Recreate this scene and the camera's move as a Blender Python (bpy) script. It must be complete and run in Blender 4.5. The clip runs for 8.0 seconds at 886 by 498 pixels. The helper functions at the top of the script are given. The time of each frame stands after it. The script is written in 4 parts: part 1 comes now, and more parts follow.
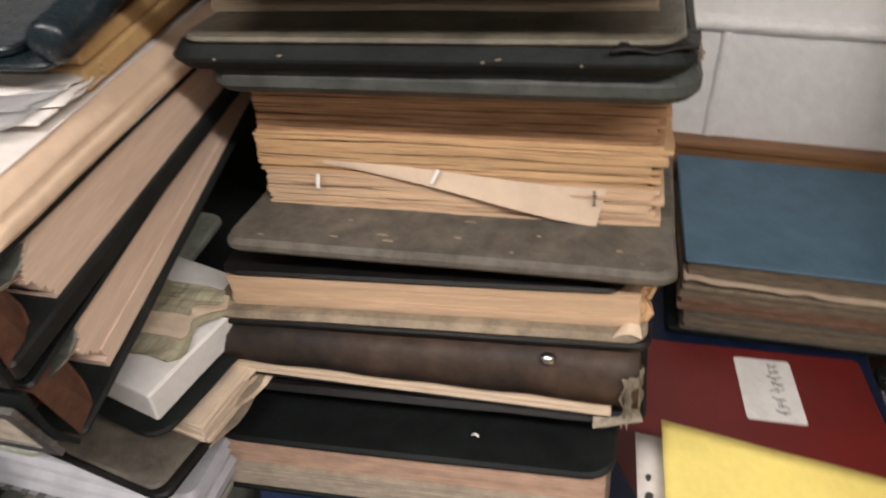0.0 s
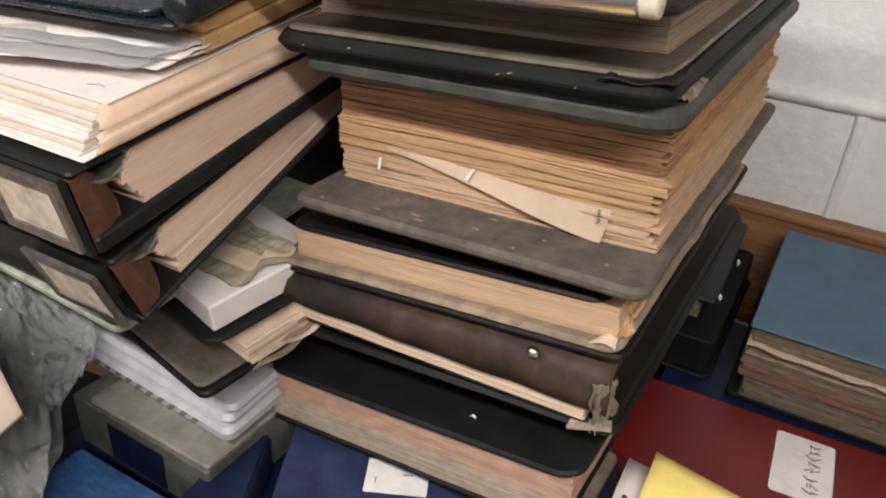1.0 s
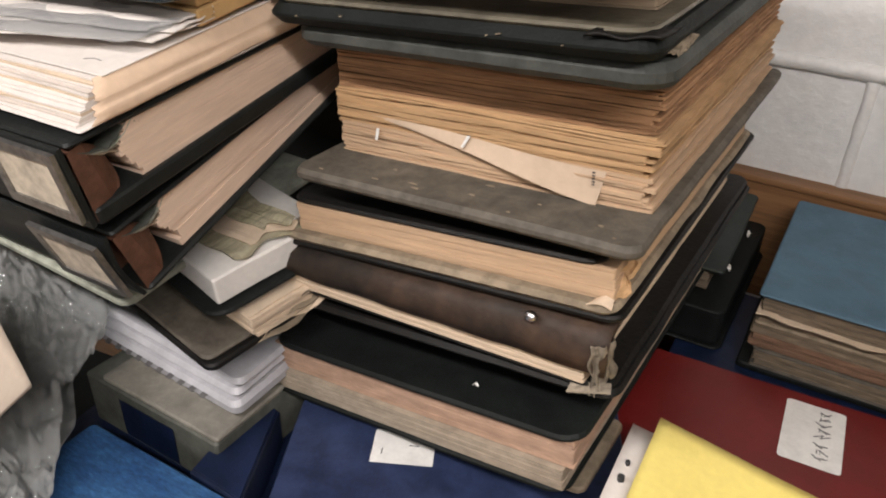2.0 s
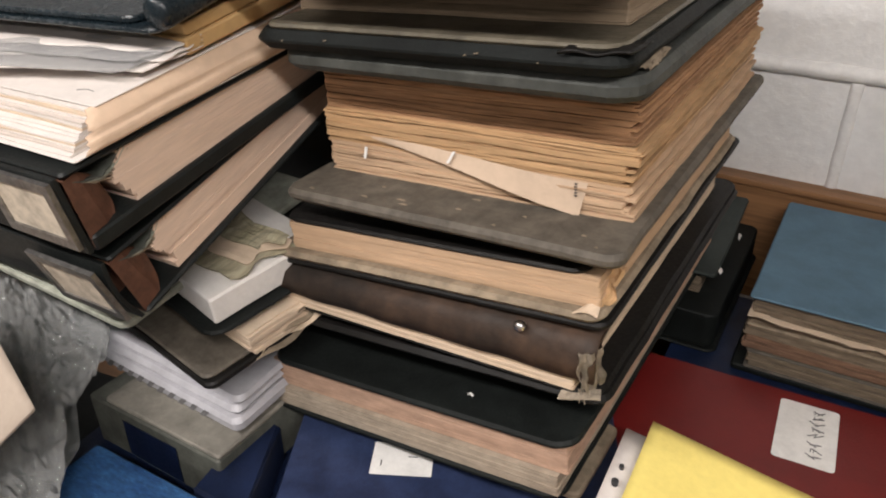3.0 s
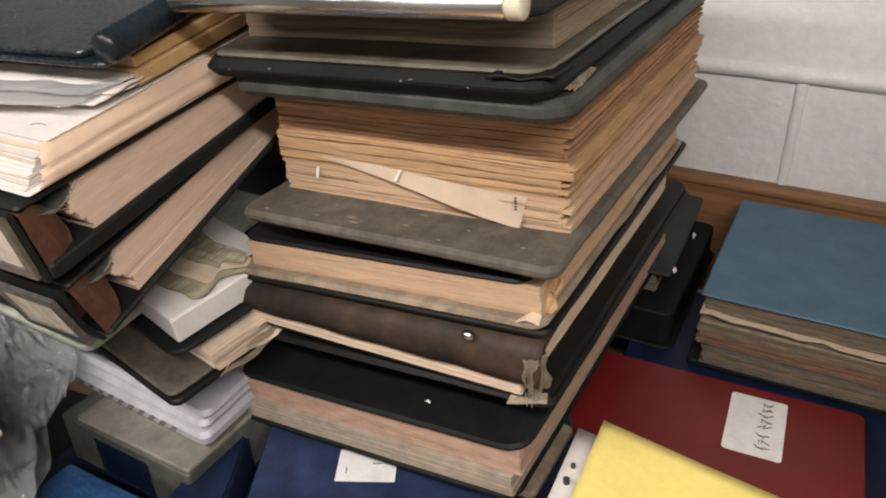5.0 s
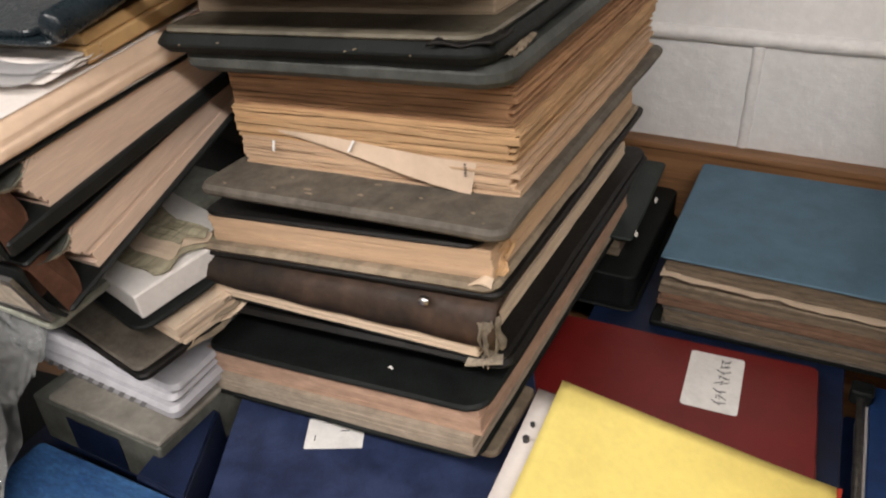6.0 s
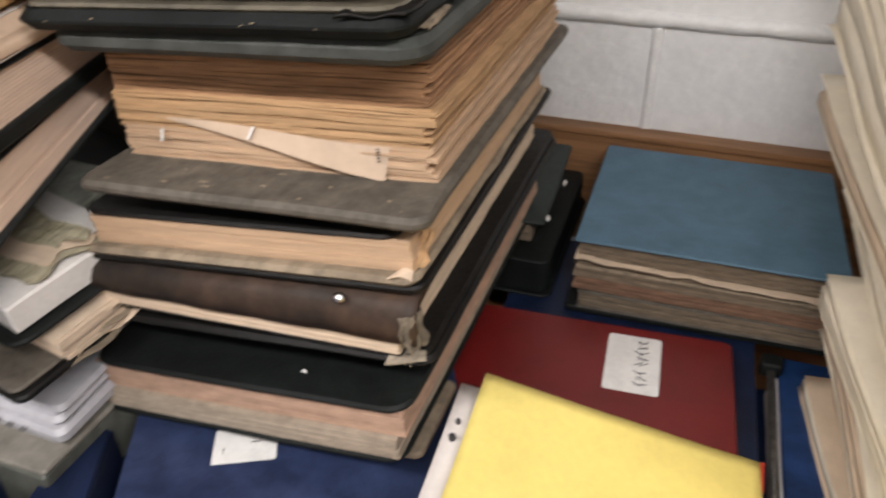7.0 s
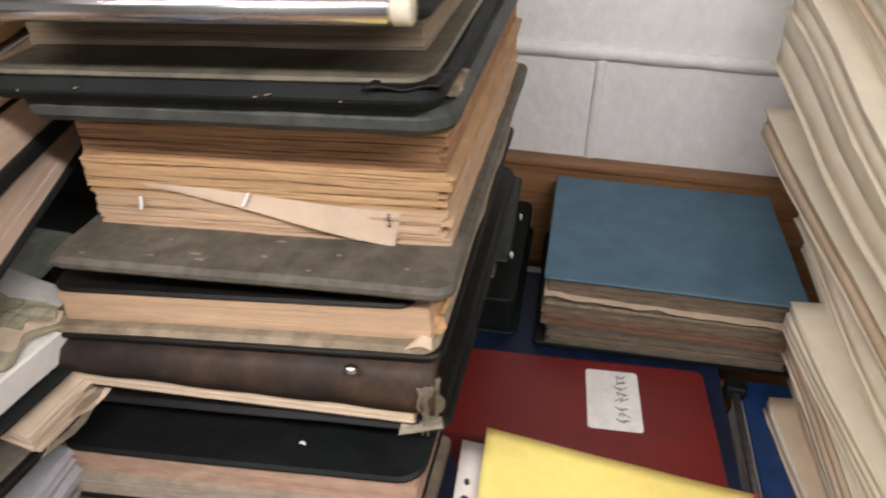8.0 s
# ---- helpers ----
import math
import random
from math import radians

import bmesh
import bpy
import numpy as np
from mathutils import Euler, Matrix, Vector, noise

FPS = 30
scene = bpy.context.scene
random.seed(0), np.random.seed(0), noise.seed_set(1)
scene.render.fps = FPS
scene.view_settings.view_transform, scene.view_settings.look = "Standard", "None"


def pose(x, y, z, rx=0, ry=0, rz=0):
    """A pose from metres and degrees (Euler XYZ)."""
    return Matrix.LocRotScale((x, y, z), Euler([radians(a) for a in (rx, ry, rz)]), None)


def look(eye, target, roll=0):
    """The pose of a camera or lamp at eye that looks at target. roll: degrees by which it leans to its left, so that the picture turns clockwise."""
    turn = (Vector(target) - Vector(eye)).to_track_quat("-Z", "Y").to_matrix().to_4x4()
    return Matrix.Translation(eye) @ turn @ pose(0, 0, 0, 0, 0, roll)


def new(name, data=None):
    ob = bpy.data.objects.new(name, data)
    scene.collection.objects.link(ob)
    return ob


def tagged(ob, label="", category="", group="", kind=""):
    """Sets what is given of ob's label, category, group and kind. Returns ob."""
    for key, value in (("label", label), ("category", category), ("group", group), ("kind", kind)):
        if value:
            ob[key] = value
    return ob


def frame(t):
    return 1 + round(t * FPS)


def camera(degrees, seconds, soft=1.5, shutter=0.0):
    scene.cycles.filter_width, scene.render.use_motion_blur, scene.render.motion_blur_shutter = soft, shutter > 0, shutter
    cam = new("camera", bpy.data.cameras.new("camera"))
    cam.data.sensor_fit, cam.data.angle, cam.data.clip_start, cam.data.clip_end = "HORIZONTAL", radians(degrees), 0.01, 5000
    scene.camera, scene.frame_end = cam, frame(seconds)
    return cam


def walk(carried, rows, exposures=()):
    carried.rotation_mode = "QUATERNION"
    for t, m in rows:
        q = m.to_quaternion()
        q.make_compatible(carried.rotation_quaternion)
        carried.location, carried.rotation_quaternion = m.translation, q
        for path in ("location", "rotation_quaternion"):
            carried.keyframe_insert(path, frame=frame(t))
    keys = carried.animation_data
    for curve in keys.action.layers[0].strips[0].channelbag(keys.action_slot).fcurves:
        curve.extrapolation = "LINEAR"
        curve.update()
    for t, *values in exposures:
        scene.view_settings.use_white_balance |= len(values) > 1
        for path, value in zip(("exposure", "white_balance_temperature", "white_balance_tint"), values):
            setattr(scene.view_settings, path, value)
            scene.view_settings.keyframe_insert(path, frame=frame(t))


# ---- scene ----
cam = camera(60.4, 8.0, soft=2.0, shutter=0.4)
PATH = [
    (0, (-0.102, -0.815, 0.542), (-0.486, 0.809, -0.561), 0.1),
    (0.5, (-0.058, -0.834, 0.55), (-0.729, 0.76, -0.454), 4.5),
    (1, (0.004, -0.845, 0.545), (-0.837, 0.665, -0.461), 3.7),
    (2.5, (0.026, -0.845, 0.532), (-0.869, 0.62, -0.493), 0.9),
    (3, (0.034, -0.847, 0.541), (-0.869, 0.63, -0.462), -0.5),
    (3.5, (0.037, -0.853, 0.543), (-0.863, 0.632, -0.449), -0.6),
    (4, (0.047, -0.849, 0.545), (-0.828, 0.66, -0.434), -0.7),
    (5.5, (0.071, -0.845, 0.562), (-0.79, 0.64, -0.464), -2.7),
    (6, (0.083, -0.846, 0.557), (-0.742, 0.637, -0.501), -3.1),
    (6.5, (0.075, -0.83, 0.542), (-0.738, 0.616, -0.576), -3.7),
    (7, (0.062, -0.827, 0.541), (-0.515, 0.749, -0.545), -0.7),
    (7.5, (0.044, -0.812, 0.559), (-0.304, 0.863, -0.477), 0.4),
    (8, (-0.01, -0.819, 0.56), (-0.323, 0.844, -0.506), 1.6),
]
walk(cam, [(t, look(eye, target, roll)) for t, eye, target, roll in PATH],
     ((0, 0.0, 6500, 10), (6.5, 0.0, 6500, 10), (7.2, 0.14, 6300, 10), (8, 0.14, 6300, 10)))

# ---- light ----
world = bpy.data.worlds.new("room_air")
scene.world = world
world.use_nodes = True
world.node_tree.nodes["Background"].inputs[0].default_value = (0.9, 0.92, 1.0, 1)
world.node_tree.nodes["Background"].inputs[1].default_value = 0.005


def tube_lamp(place, power, size):
    data = bpy.data.lights.new("tube", "AREA")
    data.shape, data.size, data.size_y = "RECTANGLE", size[0], size[1]
    data.energy, data.color = power, (1.0, 0.935, 0.90)
    ob = new("lamp_tube", data)
    ob.location = place
    return ob


tube_lamp((0.70, -1.40, 1.345), 32, (1.2, 0.10))
tube_lamp((-0.70, -1.40, 1.345), 24, (1.2, 0.10))
# added fill tube far behind the camera, brightens front faces under overhangs
tube_lamp((0.0, -2.60, 1.345), 15, (1.2, 0.10))


# ---- materials ----
def material(name, c1, c2, scale=20.0, rough=0.7, bump=0.15, bscale=150.0, metal=0.0, stretch=(1, 1, 1),
             island=0.0, c3=None, spots=0.0, coat=0.0, obrand=0.0, spec=0.4, deep=0.002, grime=0.45):
    """Two colours in large noise, fine grain, optional third colour as worn patches, and relief."""
    m = bpy.data.materials.new(name)
    m.use_nodes = True
    nt = m.node_tree
    nd, ln = nt.nodes, nt.links
    b = nd["Principled BSDF"]
    tc = nd.new("ShaderNodeTexCoord")
    mp = nd.new("ShaderNodeMapping")
    mp.inputs["Scale"].default_value = stretch
    ln.new(tc.outputs["Object"], mp.inputs[0])

    def noise_at(sc, detail=4.0, ro=0.6):
        n = nd.new("ShaderNodeTexNoise")
        n.inputs["Scale"].default_value, n.inputs["Detail"].default_value, n.inputs["Roughness"].default_value = sc, detail, ro
        ln.new(mp.outputs[0], n.inputs["Vector"])
        return n

    def mix(fac, a, c, blend="MIX"):
        x = nd.new("ShaderNodeMix")
        x.data_type, x.blend_type = "RGBA", blend
        for sock, v in ((x.inputs[0], fac), (x.inputs[6], a), (x.inputs[7], c)):
            if isinstance(v, (int, float)):
                sock.default_value = v
            elif isinstance(v, tuple):
                sock.default_value = (*v, 1)
            else:
                ln.new(v, sock)
        return x.outputs[2]

    def ramp(v, lo, hi):
        r = nd.new("ShaderNodeMapRange")
        r.inputs[1].default_value, r.inputs[2].default_value = lo, hi
        ln.new(v, r.inputs[0])
        return r.outputs[0]

    col = mix(ramp(noise_at(scale).outputs[0], 0.3, 0.7), c1, c2)
    grain = noise_at(bscale, 3.0)
    g = ramp(grain.outputs[0], 0.25, 0.75)
    dark = tuple(v * 0.72 for v in c1)
    half = nd.new("ShaderNodeMath")
    half.operation = "MULTIPLY"
    half.inputs[1].default_value = 0.35
    ln.new(g, half.inputs[0])
    col = mix(half.outputs[0], col, dark)
    if c3:
        col = mix(ramp(noise_at(scale * 2.3, 8.0, 0.7).outputs[0], 0.62 - spots, 0.72 - spots), col, c3)
    if grime:
        low = noise_at(scale * 3.1 + 8, 9.0, 0.68)
        shade = nd.new("ShaderNodeMapRange")
        shade.inputs[1].default_value, shade.inputs[2].default_value = 0.36, 0.62
        shade.inputs[3].default_value, shade.inputs[4].default_value = 1 - grime, 1.0
        ln.new(low.outputs[0], shade.inputs[0])
        soil = nd.new("ShaderNodeHueSaturation")
        ln.new(shade.outputs[0], soil.inputs["Value"])
        ln.new(col, soil.inputs["Color"])
        col = soil.outputs[0]
    for kind, amount in (("island", island), ("object", obrand)):
        if amount:
            if kind == "island":
                geo = nd.new("ShaderNodeNewGeometry")
                rnd = geo.outputs["Random Per Island"]
            else:
                rnd = nd.new("ShaderNodeObjectInfo").outputs["Random"]
            v = nd.new("ShaderNodeMapRange")
            v.inputs[3].default_value, v.inputs[4].default_value = 1 - amount, 1 + amount * 0.6
            ln.new(rnd, v.inputs[0])
            hsv = nd.new("ShaderNodeHueSaturation")
            ln.new(v.outputs[0], hsv.inputs["Value"])
            ln.new(col, hsv.inputs["Color"])
            col = hsv.outputs[0]
    ln.new(col, b.inputs["Base Color"])
    b.inputs["Metallic"].default_value = metal
    rr = nd.new("ShaderNodeMapRange")
    rr.inputs[3].default_value, rr.inputs[4].default_value = max(0.05, rough - 0.12), min(1, rough + 0.12)
    ln.new(grain.outputs[0], rr.inputs[0])
    ln.new(rr.outputs[0], b.inputs["Roughness"])
    b.inputs["Specular IOR Level"].default_value = spec
    b.inputs["Coat Weight"].default_value = coat
    b.inputs["Coat Roughness"].default_value = 0.25
    bp = nd.new("ShaderNodeBump")
    bp.inputs["Strength"].default_value, bp.inputs["Distance"].default_value = bump, deep
    ln.new(grain.outputs[0], bp.inputs["Height"])
    ln.new(bp.outputs[0], b.inputs["Normal"])
    return m


FL = (1, 1, 9)  # streaks that lie along the sheets
PAPER_BROWN = material("browned_paper", (0.425, 0.232, 0.118), (0.50, 0.29, 0.158), 9, 0.85, 0.16, 60, stretch=FL, island=0.24, grime=0.35)
PAPER_TAN = material("tan_paper", (0.57, 0.395, 0.255), (0.51, 0.345, 0.215), 9, 0.85, 0.12, 60, stretch=FL, island=0.05, grime=0.18)
PAPER_PINK = material("pinkish_paper", (0.50, 0.33, 0.235), (0.44, 0.285, 0.20), 14, 0.85, 0.2, 60, stretch=(1, 1, 3), island=0.03, c3=(0.30, 0.20, 0.14), spots=-0.06, grime=0.3)
PAPER_GREY = material("grey_tan_paper", (0.42, 0.35, 0.27), (0.35, 0.285, 0.215), 14, 0.9, 0.2, 60, stretch=(1, 1, 3), island=0.03, c3=(0.24, 0.18, 0.13), spots=-0.05, grime=0.35)
PAPER_CREAM = material("cream_paper", (0.70, 0.56, 0.42), (0.63, 0.49, 0.35), 10, 0.85, 0.15, 60, stretch=FL, island=0.05, grime=0.2)
PAPER_GOLD = material("golden_paper", (0.565, 0.36, 0.188), (0.495, 0.308, 0.158), 9, 0.85, 0.16, 60, stretch=FL, island=0.10, grime=0.28)
PAPER_DUN = material("dun_paper", (0.38, 0.29, 0.20), (0.31, 0.235, 0.16), 12, 0.9, 0.2, 60, stretch=FL, island=0.14, grime=0.3)
PAPER_WHITE = material("white_paper", (0.80, 0.77, 0.73), (0.72, 0.69, 0.65), 8, 0.8, 0.1, 120, island=0.03, grime=0.15)
PAPER_FILE = material("filed_sheet_paper", (0.77, 0.59, 0.46), (0.71, 0.53, 0.405), 5, 0.85, 0.12, 60, stretch=FL, island=0.03, grime=0.12)
PAPER_SHEET = material("off_white_sheet", (0.77, 0.715, 0.67), (0.71, 0.65, 0.60), 6, 0.75, 0.08, 160, obrand=0.05, grime=0.1)
FOLD_PAPER = material("folded_cream_paper", (0.60, 0.46, 0.34), (0.54, 0.41, 0.30), 8, 0.8, 0.08, 160, grime=0.15)
MANILA = material("manila_card", (0.72, 0.53, 0.38), (0.66, 0.48, 0.34), 7, 0.75, 0.12, 140, obrand=0.06, grime=0.15)
MANILA_DEEP = material("orange_manila_card", (0.62, 0.40, 0.18), (0.55, 0.35, 0.15), 7, 0.75, 0.12, 140, grime=0.2)
FILE_CARD = material("cream_file_card", (0.86, 0.78, 0.63), (0.82, 0.73, 0.57), 5, 0.75, 0.08, 60, obrand=0.05, c3=(0.70, 0.57, 0.41), spots=-0.10, grime=0.08)
FILE_TAN = material("tan_file_card", (0.72, 0.57, 0.41), (0.67, 0.52, 0.37), 5, 0.75, 0.08, 60, obrand=0.05, grime=0.1)
BLACK_CLOTH = material("black_book_cloth", (0.007, 0.009, 0.0085), (0.011, 0.0135, 0.0125), 14, 0.6, 0.25, 500, c3=(0.035, 0.03, 0.026), spots=-0.12, spec=0.2)
BLACK_WORN = material("worn_black_leather", (0.008, 0.008, 0.008), (0.016, 0.014, 0.012), 22, 0.5, 0.25, 300, c3=(0.07, 0.055, 0.04), spots=-0.09, spec=0.2)
BROWN_LEATHER = material("worn_brown_leather", (0.020, 0.018, 0.016), (0.100, 0.056, 0.034), 11, 0.55, 0.25, 160, c3=(0.15, 0.10, 0.07), spots=-0.04, spec=0.25)
# dun and brown paper with the shade of the rear books in its colour
SHADED_DUN = material("shaded_dun_paper", (0.20, 0.155, 0.11), (0.26, 0.20, 0.14), 12, 0.9, 0.2, 110, stretch=FL, island=0.2)
SHADED_BROWN = material("shaded_brown_paper", (0.20, 0.115, 0.075), (0.26, 0.15, 0.095), 12, 0.9, 0.2, 110, stretch=FL, island=0.2)
GREY_BOARD = material("grey_brown_board", (0.108, 0.093, 0.074), (0.145, 0.125, 0.099), 16, 0.7, 0.3, 200, c3=(0.34, 0.30, 0.25), spots=-0.09)
SLATE_BOARD = material("slate_grey_cloth", (0.060, 0.066, 0.060), (0.085, 0.088, 0.078), 12, 0.6, 0.3, 300, c3=(0.17, 0.16, 0.135), spots=-0.07)
OLIVE_BOARD = material("olive_brown_board", (0.13, 0.115, 0.085), (0.165, 0.145, 0.105), 14, 0.42, 0.3, 240, c3=(0.15, 0.13, 0.09), spots=-0.05)
DIRTY_BOARD = material("dirty_tan_board", (0.34, 0.27, 0.19), (0.26, 0.205, 0.14), 18, 0.8, 0.35, 180, c3=(0.17, 0.13, 0.09), spots=0.0)
TEAL = material("teal_blue_cloth", (0.085, 0.165, 0.235), (0.105, 0.195, 0.27), 7, 0.65, 0.35, 600, grime=0.22)
GREEN_BLACK = material("dark_green_cloth", (0.020, 0.030, 0.027), (0.032, 0.042, 0.038), 12, 0.6, 0.3, 600, c3=(0.07, 0.075, 0.065), spots=-0.1)
NAVY = material("navy_vinyl", (0.020, 0.032, 0.085), (0.030, 0.045, 0.105), 9, 0.45, 0.2, 500, c3=(0.05, 0.065, 0.12), spots=-0.08)
NAVY_DEEP = material("deep_navy_vinyl", (0.006, 0.013, 0.042), (0.009, 0.018, 0.055), 9, 0.45, 0.2, 500)
BLUE_MARBLE = material("marbled_blue_paper", (0.016, 0.060, 0.18), (0.045, 0.14, 0.31), 38, 0.55, 0.25, 200, stretch=(1, 2.6, 1), c3=(0.12, 0.24, 0.40), spots=0.0)
BLUE_BINDER = material("bright_blue_vinyl", (0.012, 0.040, 0.135), (0.018, 0.052, 0.16), 8, 0.4, 0.15, 500)
RED = material("red_vinyl", (0.125, 0.0085, 0.008), (0.16, 0.011, 0.010), 5, 0.38, 0.12, 600, grime=0.2)
RED_TAB = material("orange_red_card", (0.6, 0.05, 0.02), (0.55, 0.05, 0.02), 5, 0.6, 0.1, 300)
YELLOW = material("yellow_card", (0.80, 0.66, 0.20), (0.76, 0.61, 0.17), 4, 0.65, 0.12, 160, grime=0.08)
LABEL = material("white_label_paper", (0.78, 0.77, 0.74), (0.72, 0.70, 0.67), 20, 0.6, 0.05, 200, grime=0.15)
CARD = material("yellowed_label_card", (0.64, 0.56, 0.45), (0.57, 0.49, 0.38), 30, 0.7, 0.1, 200)
INK = material("black_ink", (0.03, 0.03, 0.035), (0.05, 0.05, 0.05), 30, 0.6, 0.05, 200)
GREY_INK = material("grey_ink", (0.16, 0.155, 0.16), (0.24, 0.235, 0.235), 60, 0.6, 0.05, 200)
STEEL = material("grey_steel", (0.33, 0.32, 0.31), (0.42, 0.41, 0.39), 40, 0.38, 0.1, 300, metal=0.9)
CHROME = material("scratched_chrome", (0.62, 0.61, 0.60), (0.70, 0.69, 0.68), 40, 0.24, 0.05, 300, metal=1.0, stretch=(0.1, 1, 1), grime=0.15)
IVORY = material("ivory_plastic", (0.74, 0.68, 0.54), (0.68, 0.62, 0.48), 30, 0.4, 0.05, 300, grime=0.15)
BINDER_BLACK = material("binder_black_paper", (0.009, 0.011, 0.011), (0.015, 0.018, 0.017), 20, 0.5, 0.2, 500, c3=(0.04, 0.043, 0.04), spots=-0.09, spec=0.3)
LINER = material("brown_liner_paper", (0.11, 0.050, 0.032), (0.17, 0.080, 0.052), 25, 0.45, 0.3, 200, c3=(0.30, 0.19, 0.13), spots=-0.08)
GREEN_BOARD = material("pale_green_board", (0.36, 0.38, 0.31), (0.42, 0.43, 0.36), 12, 0.6, 0.2, 220, c3=(0.26, 0.27, 0.22), spots=-0.06)
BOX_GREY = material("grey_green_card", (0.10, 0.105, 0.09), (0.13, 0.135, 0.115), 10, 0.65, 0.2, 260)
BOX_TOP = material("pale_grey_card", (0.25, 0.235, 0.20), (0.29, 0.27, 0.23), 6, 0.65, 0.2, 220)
WHITE_GLOSS = material("white_glossy_paper", (0.47, 0.465, 0.49), (0.38, 0.375, 0.40), 14, 0.32, 0.12, 90, grime=0.2)
VINYL = material("blue_black_vinyl", (0.010, 0.017, 0.022), (0.017, 0.027, 0.034), 8, 0.28, 0.1, 300, c3=(0.03, 0.055, 0.06), spots=-0.06)
PAINT = material("white_wall_paint", (0.86, 0.86, 0.86), (0.90, 0.90, 0.895), 6, 0.5, 0.6, 70, obrand=0.02, deep=0.003, grime=0.05)
PAINT_BEAD = material("white_bead_paint", (0.86, 0.855, 0.85), (0.90, 0.895, 0.885), 18, 0.5, 0.3, 200, grime=0.08)
PLASTER = material("pale_plaster", (0.42, 0.41, 0.39), (0.48, 0.465, 0.445), 3, 0.8, 0.2, 80, grime=0.1)
FLOOR_LINO = material("grey_lino", (0.22, 0.21, 0.19), (0.28, 0.27, 0.24), 6, 0.5, 0.1, 150)
WOOD = material("brown_wood", (0.30, 0.15, 0.065), (0.40, 0.21, 0.10), 14, 0.5, 0.25, 90, stretch=(0.12, 1, 2.5))
OLIVE_PAPER = material("olive_wrapper_paper", (0.30, 0.27, 0.17), (0.52, 0.47, 0.34), 25, 0.8, 0.2, 160, stretch=(3, 0.6, 1))
ENVELOPE = material("pinkish_envelope_paper", (0.44, 0.365, 0.295), (0.40, 0.33, 0.265), 6, 0.8, 0.08, 150, grime=0.12)
PINK_SHEET = material("pinkish_white_paper", (0.66, 0.58, 0.52), (0.61, 0.53, 0.47), 6, 0.8, 0.08, 150, grime=0.1)
TATTER = material("frayed_cloth", (0.44, 0.375, 0.29), (0.30, 0.245, 0.18), 40, 0.9, 0.4, 200)


def clear_film(name, tint, share, rough, scale, strength):
    """Thin clear plastic: part see-through, part glossy film with creases."""
    m = bpy.data.materials.new(name)
    m.use_nodes = True
    nd, ln = m.node_tree.nodes, m.node_tree.links
    film = nd["Principled BSDF"]
    film.inputs["Base Color"].default_value = (*tint, 1)
    film.inputs["Roughness"].default_value = rough
    film.inputs["Specular IOR Level"].default_value = 0.8
    crease = nd.new("ShaderNodeTexNoise")
    crease.inputs["Scale"].default_value, crease.inputs["Detail"].default_value = scale, 5.0
    relief = nd.new("ShaderNodeBump")
    relief.inputs["Strength"].default_value, relief.inputs["Distance"].default_value = strength, 0.005
    at = nd.new("ShaderNodeTexCoord")
    ln.new(at.outputs["Object"], crease.inputs["Vector"])
    ln.new(crease.outputs[0], relief.inputs["Height"])
    ln.new(relief.outputs[0], film.inputs["Normal"])
    bare = nd.new("ShaderNodeBsdfTransparent")
    bare.inputs[0].default_value = (0.88, 0.90, 0.90, 1)
    blend = nd.new("ShaderNodeMixShader")
    blend.inputs[0].default_value = share
    ln.new(bare.outputs[0], blend.inputs[1])
    ln.new(film.outputs[0], blend.inputs[2])
    ln.new(blend.outputs[0], nd["Material Output"].inputs[0])
    return m


CLEAR = clear_film("clear_bubble_plastic", (0.36, 0.365, 0.36), 0.45, 0.06, 120, 1.0)
SLEEVE = clear_film("clear_sleeve_plastic", (0.62, 0.60, 0.60), 0.35, 0.12, 20, 0.3)


# ---- building helpers ----
def thing(name, label, category, m, group="", kind=""):
    ob = new(name)
    ob.empty_display_size = 0.02
    ob.matrix_world = m
    return tagged(ob, label, category, group, kind)


def part(name, bm, mat, parent, label="", smooth=False):
    bmesh.ops.recalc_face_normals(bm, faces=bm.faces)
    me = bpy.data.meshes.new(name)
    bm.to_mesh(me)
    bm.free()
    me.materials.append(mat)
    if smooth:
        for f in me.polygons:
            f.use_smooth = True
    ob = new(name, me)
    ob.parent = parent
    return tagged(ob, label)


def wob(a, b, c, amp, freq=1.0):
    return amp * noise.noise(Vector((a * freq, b * freq, c * freq)))


def outline(x0, x1, y0, y1, r, seed=0.0, wear=0.0, step=0.03):
    """A rounded rectangle, counter-clockwise, with a slightly worn edge."""
    pts = []
    r = max(r, 0.0005)
    for cx, cy, a0 in ((x1 - r, y0 + r, -90), (x1 - r, y1 - r, 0), (x0 + r, y1 - r, 90), (x0 + r, y0 + r, 180)):
        for k in range(6):
            a = radians(a0 + 18 * k)
            pts.append((cx + r * math.cos(a), cy + r * math.sin(a)))
    out = []
    for (ax, ay), (bx, by) in zip(pts, pts[1:] + pts[:1]):
        n = max(1, int(math.hypot(bx - ax, by - ay) / step))
        for k in range(n):
            x, y = ax + (bx - ax) * k / n, ay + (by - ay) * k / n
            out.append((x + wob(x, y, seed, wear, 60), y + wob(y, x, seed + 7, wear, 60)))
    return out


